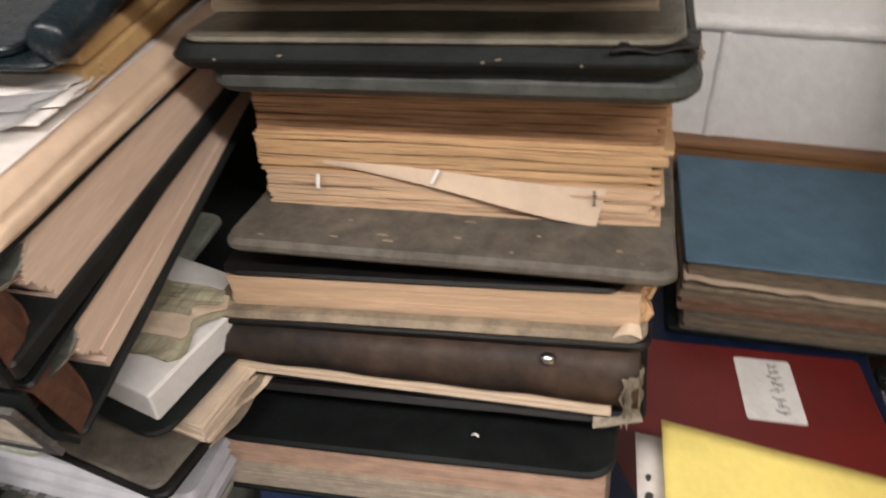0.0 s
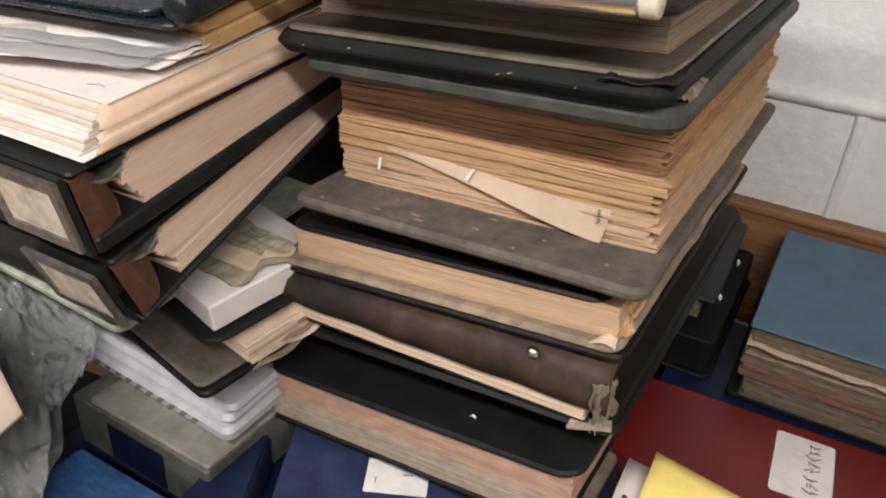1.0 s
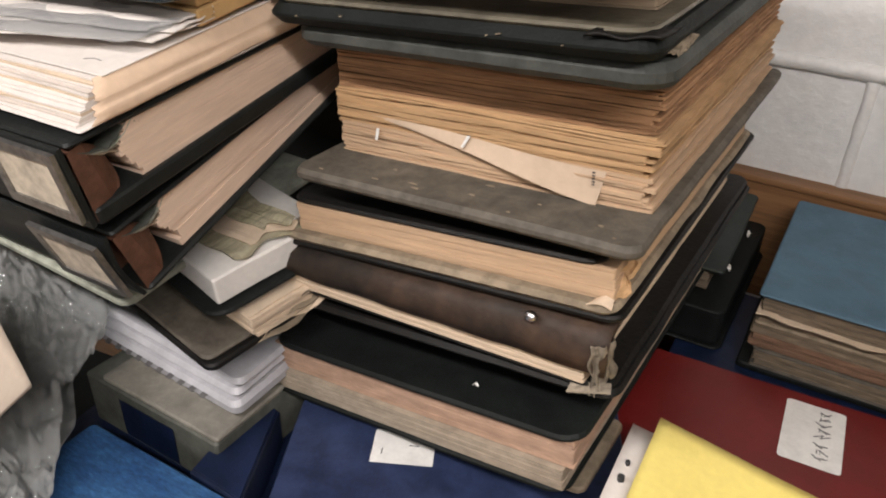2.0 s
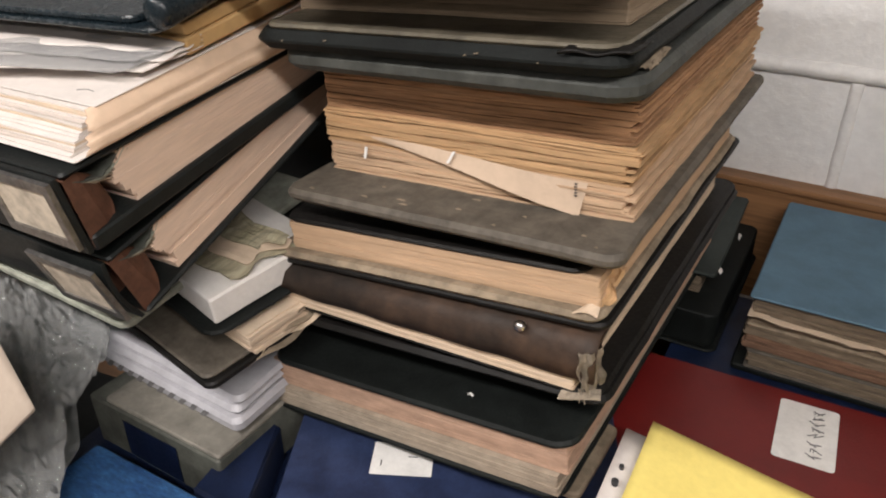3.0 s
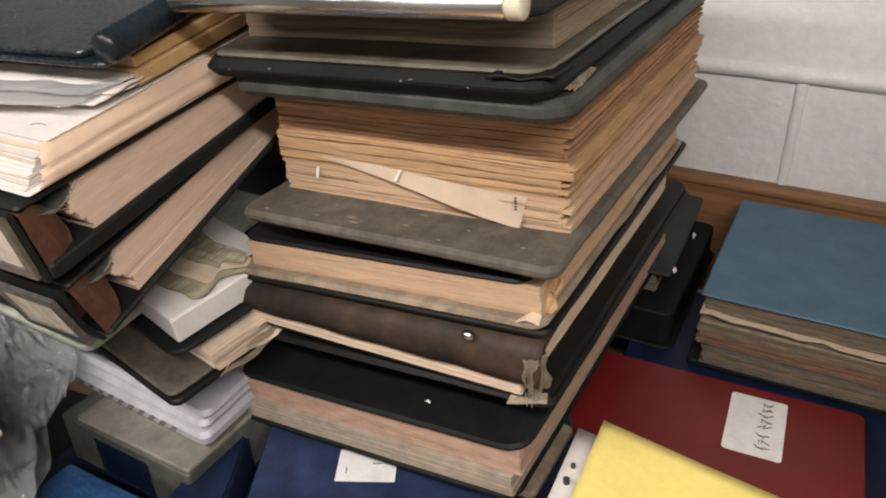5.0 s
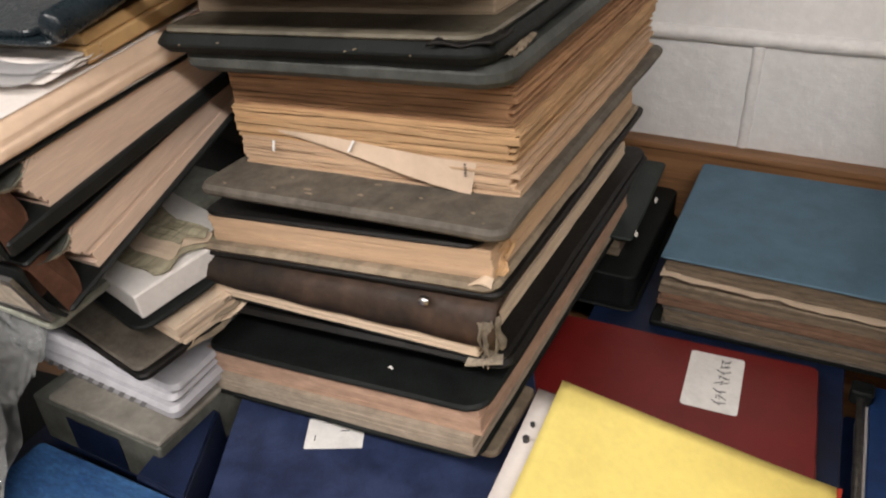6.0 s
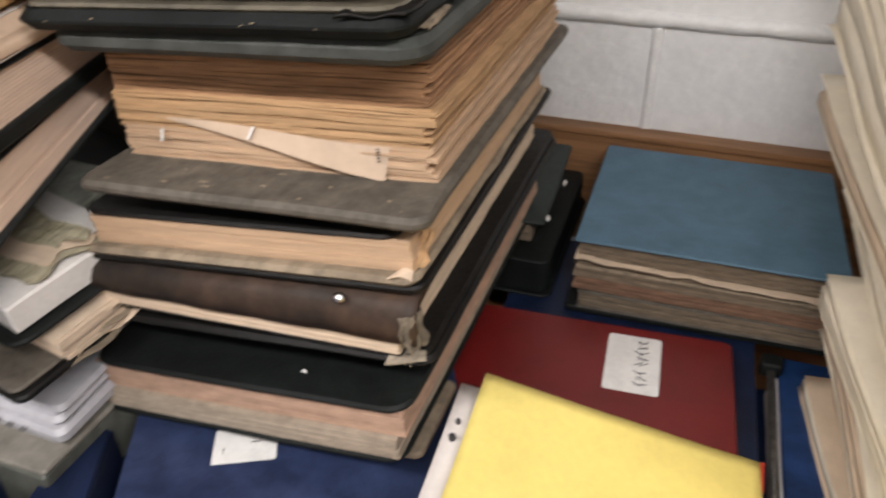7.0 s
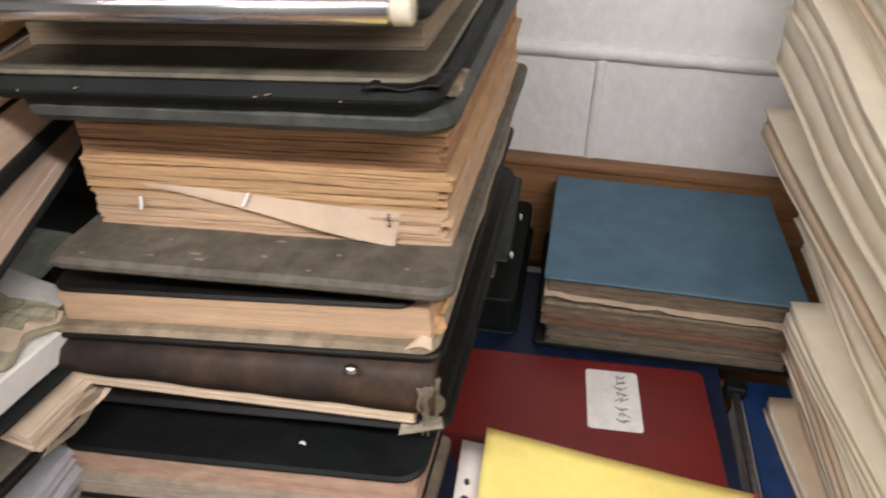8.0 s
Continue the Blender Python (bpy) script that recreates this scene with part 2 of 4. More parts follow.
def slab(bm, pts, z0, z1, bev=0.001, lift=None):
    """A prism on an outline with eased edges. lift(x, y) bends it."""
    cx, cy = sum(p[0] for p in pts) / len(pts), sum(p[1] for p in pts) / len(pts)
    bev = min(bev, (z1 - z0) * 0.48)
    rings = []
    for z, inset in ((z0, bev), (z0 + bev, 0), (z1 - bev, 0), (z1, bev)):
        ring = []
        for x, y in pts:
            d = math.hypot(x - cx, y - cy) or 1
            px, py = x - (x - cx) / d * inset, y - (y - cy) / d * inset
            ring.append(bm.verts.new((px, py, z + (lift(px, py) if lift else 0))))
        rings.append(ring)
    for a, b in zip(rings, rings[1:]):
        for k in range(len(pts)):
            j = (k + 1) % len(pts)
            bm.faces.new((a[k], a[j], b[j], b[k]))
    bm.faces.new(rings[0][::-1])
    bm.faces.new(rings[-1])


def board(name, parent, mat, x0, x1, y0, y1, z0, z1, r=0.01, bev=0.0015, wear=0.0008, label="", lift=None, step=0.03):
    bm = bmesh.new()
    slab(bm, outline(x0, x1, y0, y1, r, z0 * 31 + x0 * 17, wear, step), z0, z1, bev, lift)
    return part(name, bm, mat, parent, label)


def leaves(name, parent, mat, x0, x1, y0, y1, z0, z1, n, jag=0.0015, wave=0.001, seed=0, label="", slip=0.0, lift=None, step=0.022, crack=0.015, fray=1.0):
    """A block of n sheets or gatherings, each with its own uneven edge."""
    rnd = random.Random(seed)
    bm = bmesh.new()
    cuts = [0.0]
    for k in range(n):
        cuts.append(cuts[-1] + rnd.choice((0.5, 0.8, 1.0, 1.0, 1.6)))
    cuts = [c / cuts[-1] for c in cuts]
    for k in range(n):
        a, b = (z0 + (z1 - z0) * c for c in cuts[k:k + 2])
        dx, dy = rnd.uniform(-1, 1) * jag, rnd.uniform(-1, 1) * jag
        sx = slip * (k / n - 0.5)
        pts = outline(x0 + dx, x1 + rnd.uniform(-1, 1) * jag * fray + sx, y0 + dy, y1, 0.0015, seed + k * 3.7, jag * 0.9, step)
        gap = (b - a) * rnd.uniform(0.002, crack)

        def rise(x, y):
            edge = 1 if not lift else 0
            w = wob(x, y, (a + b) * 18 + seed, wave, 14) * edge
            return w + (lift(x, y) if lift else 0)
        slab(bm, pts, a, b - gap, (b - a) * 0.02, rise)
    return tagged(part(name, bm, mat, parent, label), kind="stuff")


def sheet(bm, corners, nx, ny, thick, bend=None, way=(0, 0, 1)):
    """A thin sheet on four corners (front-left, front-right, back-right, back-left). way: which side is its upper face."""
    a, b, c, d = (Vector(p) for p in corners)
    top, bot = [], []
    for j in range(ny + 1):
        for i in range(nx + 1):
            u, v = i / nx, j / ny
            p = a * (1 - u) * (1 - v) + b * u * (1 - v) + c * u * v + d * (1 - u) * v
            if bend:
                p = p + Vector(bend(u, v))
            top.append(bm.verts.new(p))
            bot.append(bm.verts.new(p - thick * Vector(way)))
    w = nx + 1
    for j in range(ny):
        for i in range(nx):
            k = j * w + i
            bm.faces.new((top[k], top[k + 1], top[k + w + 1], top[k + w]))
            bm.faces.new((bot[k], bot[k + w], bot[k + w + 1], bot[k + 1]))
    rim = [i for i in range(nx)] + [nx + j * w for j in range(ny)] + [ny * w + i for i in range(nx, 0, -1)] + [j * w for j in range(ny, 0, -1)]
    for p, q in zip(rim, rim[1:] + rim[:1]):
        bm.faces.new((top[p], bot[p], bot[q], top[q]))


def rod(bm, a, b, r, n=16, cap=0.3):
    """A round bar from a to b with eased ends."""
    a, b = Vector(a), Vector(b)
    ax = (b - a).normalized()
    side = ax.orthogonal().normalized()
    up = ax.cross(side)
    rings = []
    for p, rr in ((a, r * (1 - cap)), (a + ax * r * cap, r), (b - ax * r * cap, r), (b, r * (1 - cap))):
        rings.append([bm.verts.new(p + (side * math.cos(t) + up * math.sin(t)) * rr) for t in (2 * math.pi * k / n for k in range(n))])
    for p, q in zip(rings, rings[1:]):
        for k in range(n):
            bm.faces.new((p[k], p[(k + 1) % n], q[(k + 1) % n], q[k]))
    bm.faces.new(rings[0][::-1])
    bm.faces.new(rings[-1])


def bar_marks(name, parent, mat, marks, z):
    """Small flat strokes, (x0, x1, y0, y1) each, just above a surface."""
    bm = bmesh.new()
    for x0, x1, y0, y1 in marks:
        slab(bm, [(x0, y0), (x1, y0), (x1, y1), (x0, y1)], z, z + 0.0003, 0.0001)
    return tagged(part(name, bm, mat, parent), kind="stuff")


# ---- the room ----
TABLE_Z = 0.04


def setting(name, mat, x0, x1, y0, y1, z0, z1, label, category):
    bm = bmesh.new()
    slab(bm, [(x0, y0), (x1, y0), (x1, y1), (x0, y1)], z0, z1, 0.002)
    ob = part(name, bm, mat, None)
    return tagged(ob, label, category, kind="structure")


setting("floor", FLOOR_LINO, -2.4, 2.4, -3.4, 0.2, -0.76, -0.71, "grey lino floor of the store room", "floor")
setting("ceiling", PLASTER, -2.4, 2.4, -3.4, 0.2, 1.40, 1.45, "low pale plaster ceiling of the store room", "ceiling")
setting("wall_west", PLASTER, -2.4, -2.3, -3.3, -0.0, -0.71, 1.40, "plain pale plaster side wall", "wall")
setting("wall_east", PLASTER, 2.3, 2.4, -3.3, -0.0, -0.71, 1.40, "plain pale plaster side wall", "wall")
setting("wall_south", PLASTER, -2.4, 2.4, -3.4, -3.3, -0.71, 1.40, "plain pale plaster rear wall", "wall")
wall = setting("wall_north", PAINT, -2.4, 2.4, 0.012, 0.2, -0.71, 1.40, "white painted concrete block wall with raised joints", "wall")

# battens out of view; the rear one only goes with the added fill tube
for lx, ly in ((0.70, -1.40), (-0.70, -1.40), (0.0, -2.60)):
    fix = thing("ceiling_light", "white ceiling batten with a long tube, out of view", "ceiling light", pose(lx, ly, 1.40), "ceiling lights")
    board("housing", fix, PLASTER, -0.65, 0.65, -0.05, 0.05, -0.05, 0.0, 0.004)

# table
table = thing("table", "brown wooden table under the piles of books", "table", pose(0, 0, TABLE_Z))
board("tabletop", table, WOOD, -0.95, 0.80, -1.02, -0.03, -0.035, 0.0, 0.01, 0.003)
for tx in (-0.88, 0.73):
    for ty in (-0.95, -0.10):
        board("leg", table, WOOD, tx - 0.03, tx + 0.03, ty - 0.03, ty + 0.03, -0.75, -0.036, 0.004)
rail = thing("back_rail", "brown wooden rail at the back of the table", "rail", pose(0, -0.012, TABLE_Z))
board("rail_board", rail, WOOD, -0.95, 0.80, -0.010, 0.011, 0.0, 0.139, 0.002, 0.002, step=0.08)
board("cap_strip", rail, WOOD, -0.95, 0.80, -0.013, 0.011, 0.1392, 0.146, 0.002, 0.002, step=0.08)


# ---- the tall pile of old ledgers ----
def book(name, label, cx, yf, z, tilt=0.0, yaw=0.0, nod=0.0, category="ledger", group="pile of ledgers"):
    return thing(name, label, category, pose(cx, yf, z, nod, -tilt, yaw), group)


# bottom ledger: black boards, two bands of page edges
L1 = book("ledger", "thick black ledger with soiled pinkish and grey page edges", -0.200, -0.523, 0.1445, 6.3)
board("bottom_cover", L1, BLACK_CLOTH, -0.129, 0.122, 0.000, 0.36, 0.0, 0.0048, 0.014)
leaves("lower_page_block", L1, PAPER_GREY, -0.123, 0.120, 0.0015, 0.35, 0.0052, 0.0215, 7, 0.0006, 0.0006, 11, "grey-tan page edges")
leaves("upper_page_block", L1, PAPER_PINK, -0.118, 0.126, 0.005, 0.35, 0.0225, 0.0435, 9, 0.0004, 0.0005, 12, "pinkish page edges")
board("top_cover", L1, BLACK_CLOTH, -0.117, 0.132, 0.000, 0.36, 0.0440, 0.0495, 0.017, 0.002)
bm = bmesh.new()
sheet(bm, [(0.0475, 0.020, 0.0502), (0.0520, 0.019, 0.0504), (0.0522, 0.0205, 0.0506), (0.0480, 0.0215, 0.0506)], 4, 2, 0.0005, lambda u, v: (0, 0, 0.0015 * math.sin(3 * u)))
part("paper_scrap", bm, LABEL, L1, "tiny white scrap of paper")
L1b = book("loose_board", "loose brown book board under the lowest ledger", -0.188, -0.506, 0.1345, 6.6, 0, category="book board")
board("board_sheet", L1b, DIRTY_BOARD, -0.02, 0.117, 0.0, 0.075, 0.0, 0.006, 0.006)

# ledger with a worn leather flap and a rivet
L2 = book("ledger", "worn brown-black leather ledger with a metal rivet and frayed corner", -0.189, -0.514, 0.2200, 5.6)


def sag(x, y):
    """The cover droops towards its frayed end."""
    return -0.040 * x


board("bottom_cover", L2, BLACK_WORN, -0.120, 0.128, 0.006, 0.35, 0.0, 0.0065, 0.012, 0.003)
leaves("lower_page_block", L2, SHADED_DUN, -0.114, 0.120, 0.020, 0.34, 0.0068, 0.0105, 5, 0.001, 0.0005, 22, "dark lower page edges")
board("middle_cover", L2, BLACK_WORN, -0.122, 0.125, 0.004, 0.35, 0.0110, 0.0165, 0.012, 0.0028, lift=sag)
leaves("page_block", L2, PAPER_CREAM, -0.115, 0.109, 0.002, 0.33, 0.0170, 0.0282, 6, 0.0007, 0.0005, 21, "cream page edges", lift=sag)
bm = bmesh.new()
rows = [(-0.002, 0.0290), (-0.001, 0.0370), (0.002, 0.0460), (0.009, 0.0510), (0.03, 0.0530), (0.34, 0.0530), (0.34, 0.049), (0.03, 0.0485), (0.012, 0.0465), (0.005, 0.042), (0.003, 0.0290)]
prof = []
for k in range(29):
    x = -0.127 + 0.250 * k / 28
    e = 0.0015 * math.sin(k * 1.7) * (1 if k not in (0, 28) else 0)
    prof.append([bm.verts.new((x, y + wob(x, y, 3, 0.0015, 40), z + wob(x, z, 5, 0.0016, 45) + sag(x, y) * min(1.0, (0.053 - z) / 0.024))) for y, z in rows])
for p, q in zip(prof, prof[1:]):
    for k in range(len(rows)):
        j = (k + 1) % len(rows)
        bm.faces.new((p[k], p[j], q[j], q[k]))
bm.faces.new(prof[0])
bm.faces.new(prof[-1][::-1])
part("leather_flap", bm, BROWN_LEATHER, L2, "worn brown leather cover with scuffs", True)
bm = bmesh.new()
bmesh.ops.create_uvsphere(bm, u_segments=16, v_segments=8, radius=0.0042, matrix=pose(0.0765, 0.0010, 0.0500) @ Matrix.Diagonal((1, 0.8, 0.85, 1)))
part("rivet", bm, CHROME, L2, "round steel rivet", True)
# crumpled cloth that wraps the corner, with a few hanging threads
bm = bmesh.new()
nu, nv = 22, 16
grid = []
for j in range(nv + 1):
    v = j / nv
    row = []
    for i in range(nu + 1):
        u = i / nu
        a = radians(-90 + 110 * u)
        r = 0.0075 + 0.0010 * math.sin(17 * u + 5 * v) + wob(u * 2, v, 3, 0.0018, 4)
        x, y = 0.1145 + r * math.cos(a) * 1.15, 0.0045 + r * math.sin(a) + 0.012 * max(0.0, u - 0.55)
        z = 0.0440 - 0.0255 * v + wob(u, v, 7, 0.0015, 5) - v * (wob(u * 3, 1, 2, 0.006, 3) + 0.0015 * math.sin(29 * u))
        row.append(bm.verts.new((x + 0.0012 * math.sin(9 * v), y, z)))
    grid.append(row)
for p, q in zip(grid, grid[1:]):
    for i in range(nu):
        bm.faces.new((p[i], p[i + 1], q[i + 1], q[i]))
bmesh.ops.solidify(bm, geom=bm.faces[:], thickness=0.0006)
cloth = part("frayed_cloth", bm, TATTER, L2, "frayed pale cloth at the corner", True)
rnd = random.Random(5)
bm = bmesh.new()
for k in range(3):
    x, z = 0.1145 + 0.0026 * k, 0.0215 - 0.004 * rnd.random()
    ln, sw = rnd.uniform(0.004, 0.011), rnd.uniform(-0.001, 0.001)
    rod(bm, (x, -0.0025 + 0.001 * k, z), (x + sw, -0.0035 + 0.001 * k, z - ln), 0.0003, 6)
tagged(part("loose_thread", bm, TATTER, cloth), kind="stuff")
bm = bmesh.new()
sheet(bm, [(0.100, -0.001, 0.0065), (0.126, 0.002, 0.0120), (0.124, 0.008, 0.0140), (0.100, 0.006, 0.0085)], 6, 3, 0.0012, lambda u, v: (0, 0, wob(u, v, 2, 0.002, 4)))
part("torn_flap", bm, TATTER, L2, "torn pale cloth flap at the corner")

# tan ledger with a soiled board
L3 = book("ledger", "tan-paged ledger with soiled boards and black cloth edge", -0.191, -0.511, 0.2740, 6.2)
board("bottom_cover", L3, BLACK_WORN, -0.124, 0.125, 0.002, 0.33, 0.0, 0.0045, 0.009)
board("lining_board", L3, DIRTY_BOARD, -0.123, 0.123, 0.000, 0.32, 0.005, 0.0110, 0.009, 0.003, 0.0016, "soiled tan board lining")
leaves("page_block", L3, PAPER_TAN, -0.108, 0.119, 0.008, 0.31, 0.0115, 0.0310, 8, 0.0005, 0.0005, 31, "tan page edges")
board("top_cover", L3, BLACK_WORN, -0.112, 0.112, 0.006, 0.32, 0.0315, 0.0350, 0.012)
bm = bmesh.new()
sheet(bm, [(0.113, 0.012, 0.0125), (0.123, 0.012, 0.0125), (0.126, 0.03, 0.030), (0.120, 0.022, 0.032)], 8, 6, 0.0012, lambda u, v: (0.002 * math.sin(9 * v), -0.003 * math.sin(5 * u + 4 * v), wob(u, v, 9, 0.004, 4)))
part("curled_leaf", bm, PAPER_GOLD, L3, "curled torn golden leaf")
bm = bmesh.new()
sheet(bm, [(0.106, -0.001, 0.0120), (0.120, 0.001, 0.0105), (0.119, 0.008, 0.0125), (0.110, 0.008, 0.0125)], 6, 3, 0.001, lambda u, v: (0, 0, 0.0025 * math.sin(3 * u)))
part("torn_corner", bm, PAPER_CREAM, L3, "torn pale paper corner")

# the thick volume of loose browned sheets
L4 = book("sheet_volume", "thick volume of loose browned sheets between grey boards", -0.1785, -0.514, 0.3262, 3.6, category="ledger")
board("bottom_cover", L4, GREY_BOARD, -0.1155, 0.1165, 0.0, 0.365, -0.0022, 0.0062, 0.009, 0.0028, 0.0015)
leaves("cream_sheet_block", L4, PAPER_TAN, -0.105, 0.106, 0.0425, 0.355, 0.0066, 0.026, 11, 0.0010, 0.0016, 41, "cream lower sheets", 0.004, step=0.009, fray=4.5, crack=0.008)
leaves("tan_sheet_block", L4, PAPER_GOLD, -0.108, 0.106, 0.0440, 0.355, 0.026, 0.049, 15, 0.0011, 0.0018, 42, "golden tan middle sheets", 0.004, step=0.009, fray=4.5, crack=0.010)
leaves("brown_sheet_block", L4, PAPER_BROWN, -0.106, 0.106, 0.0455, 0.355, 0.049, 0.0830, 30, 0.0006, 0.0014, 43, "browned upper sheets", 0.004, step=0.009, fray=5.0, crack=0.010)
board("top_cover", L4, SLATE_BOARD, -0.1110, 0.1185, 0.010, 0.36, 0.0833, 0.0962, 0.017, 0.004)
rnd = random.Random(31)
bm = bmesh.new()
for k in range(11):
    x, y, w = rnd.uniform(-0.10, 0.10), rnd.uniform(0.004, 0.036), rnd.uniform(0.002, 0.007)
    slab(bm, [(x, y), (x + w, y - 0.0006), (x + w * 0.9, y + 0.0008), (x + w * 0.3, y + 0.0012)], 0.0061, 0.0065, 0.0001)
tagged(part("scuff_marks", bm, DIRTY_BOARD, L4, "pale scuff marks on the board"), kind="stuff")
# fold-out leaf that hangs from the block
bm = bmesh.new()
P = [(-0.050, 0.0425, 0.0290), (0.077, 0.0395, 0.0075), (0.081, 0.0430, 0.0275), (-0.080, 0.0440, 0.0330)]
sheet(bm, P, 16, 6, 0.0006, lambda u, v: (0, -0.004 * math.sin(math.pi * u) * (1 - v * 0.4), 0.002 * math.sin(5 * u)), (0, -1, 0))
leaf = part("folded_leaf", bm, FOLD_PAPER, L4, "cream fold-out leaf hanging from the edge")
bm = bmesh.new()
for k in range(5):
    z = 0.0265 - 0.0018 * k
    slab(bm, [(0.0745, 0.0382), (0.0762, 0.0382), (0.0762, 0.0389), (0.0745, 0.0389)], z - 0.0008, z, 0.0001)
part("printed_marks", bm, INK, leaf)
for x, lean in ((-0.073, 0.0), (-0.009, 0.0035)):
    bm = bmesh.new()
    z = 0.0200 if lean == 0 else 0.0265
    sheet(bm, [(x, 0.0365, z), (x + 0.0020, 0.0365, z), (x + 0.0020 + lean, 0.0390, z + 0.0070), (x + lean, 0.0390, z + 0.0070)], 2, 3, 0.0006, None, (0, -1, 0))
    part("paper_tab", bm, LABEL, L4, "small white paper tab")

# upper ledger with rolled black edge
L5 = book("ledger", "olive-brown ledger with a rolled black leather edge", -0.187, -0.512, 0.4234, 4.0)
board("bottom_cover", L5, BLACK_CLOTH, -0.120, 0.117, 0.000, 0.36, 0.0, 0.0115, 0.013, 0.005)
board("lining_board", L5, OLIVE_BOARD, -0.1140, 0.1120, 0.004, 0.36, 0.0117, 0.0148, 0.013, 0.0014, 0.0008, "olive-brown board lining")
leaves("page_block", L5, PAPER_DUN, -0.116, 0.101, 0.045, 0.345, 0.0152, 0.0425, 16, 0.0006, 0.0006, 51, "dun page edges")
bm = bmesh.new()
sheet(bm, [(0.082, -0.0012, 0.0118), (0.1165, 0.004, 0.0122), (0.1185, 0.030, 0.0132), (0.088, 0.006, 0.0138)], 14, 8, 0.0012,
      lambda u, v: (0, wob(v, u, 4, 0.0006, 4), 0.0010 * math.sin(9 * u + 2 * v) + wob(u, v, 6, 0.0010, 4)))
part("crumpled_corner", bm, BLACK_WORN, L5, "crumpled black leather corner", True)
bm = bmesh.new()
sheet(bm, [(0.1150, 0.022, 0.0015), (0.1205, 0.026, 0.0008), (0.1200, 0.055, 0.0030), (0.1150, 0.058, 0.0030)], 8, 10, 0.0008,
      lambda u, v: (wob(v, u, 8, 0.003, 8) * u, 0, wob(u, v, 9, 0.002, 6)))
part("torn_edge", bm, DIRTY_BOARD, L5, "torn pale paper at the edge")
bm = bmesh.new()
sheet(bm, [(-0.150, 0.075, 0.0195), (-0.098, 0.052, 0.0215), (-0.085, 0.12, 0.0225), (-0.14, 0.15, 0.0225)], 8, 6, 0.0006, lambda u, v: (0, 0, 0.012 * (1 - u) * (1 - v) + 0.004))
part("loose_leaf", bm, DIRTY_BOARD, L5, "loose grey leaf")

bm = bmesh.new()
for x, z, w in ((0.030, 0.0062, 0.0016), (0.036, 0.0075, 0.0028), (-0.062, 0.0080, 0.0022), (-0.094, 0.0060, 0.0014), (0.071, 0.0052, 0.0012)):
    rod(bm, (x, -0.0003, z), (x + w, -0.0003, z + 0.0005), 0.0004, 6)
tagged(part("chip_marks", bm, DIRTY_BOARD, L5, "pale chips on the black edge"), kind="stuff")

# top binder with a metal bar and a block of sheets
L6 = book("bar_binder", "black binder with a shiny metal bar holding a block of sheets", -0.187, -0.513, 0.4660, 4.0, category="binder")
board("cover", L6, BLACK_CLOTH, -0.114, 0.112, -0.006, 0.33, 0.0, 0.0040, 0.010)
bm = bmesh.new()
rod(bm, (-0.116, -0.012, 0.0070), (0.100, -0.012, 0.0070), 0.0066)
part("metal_bar", bm, CHROME, L6, "scratched shiny metal bar", True)
bm = bmesh.new()
rod(bm, (0.0995, -0.012, 0.0070), (0.1080, -0.012, 0.0070), 0.0068, 16, 0.14)
part("end_cap", bm, IVORY, L6, "ivory plastic end cap", True)
leaves("sheet_block", L6, PAPER_TAN, -0.112, 0.096, 0.004, 0.30, 0.0045, 0.045, 12, 0.0006, 0.0005, 61, "tan sheet edges")
bm = bmesh.new()
rnd = random.Random(8)
for x, w, h in ((0.064, 0.007, 0.020), (0.039, 0.003, 0.011), (0.006, 0.003, 0.014), (-0.02, 0.005, 0.012), (-0.035, 0.004, 0.010), (-0.07, 0.003, 0.012)):
    for k in range(4):
        z = 0.012 + h * k / 5
        xo = x + rnd.uniform(-0.3, 0.3) * w
        sheet(bm, [(xo - w / 2, 0.0030, z), (xo + w / 2, 0.0030, z), (xo + w / 2, 0.0031, z + h / 4), (xo - w / 2.6, 0.0031, z + h / 4)], 2, 2, 0.0004, None, (0, -1, 0))
tagged(part("ink_marks", bm, INK, L6, "smudged black ink marks on the edge"), kind="stuff")


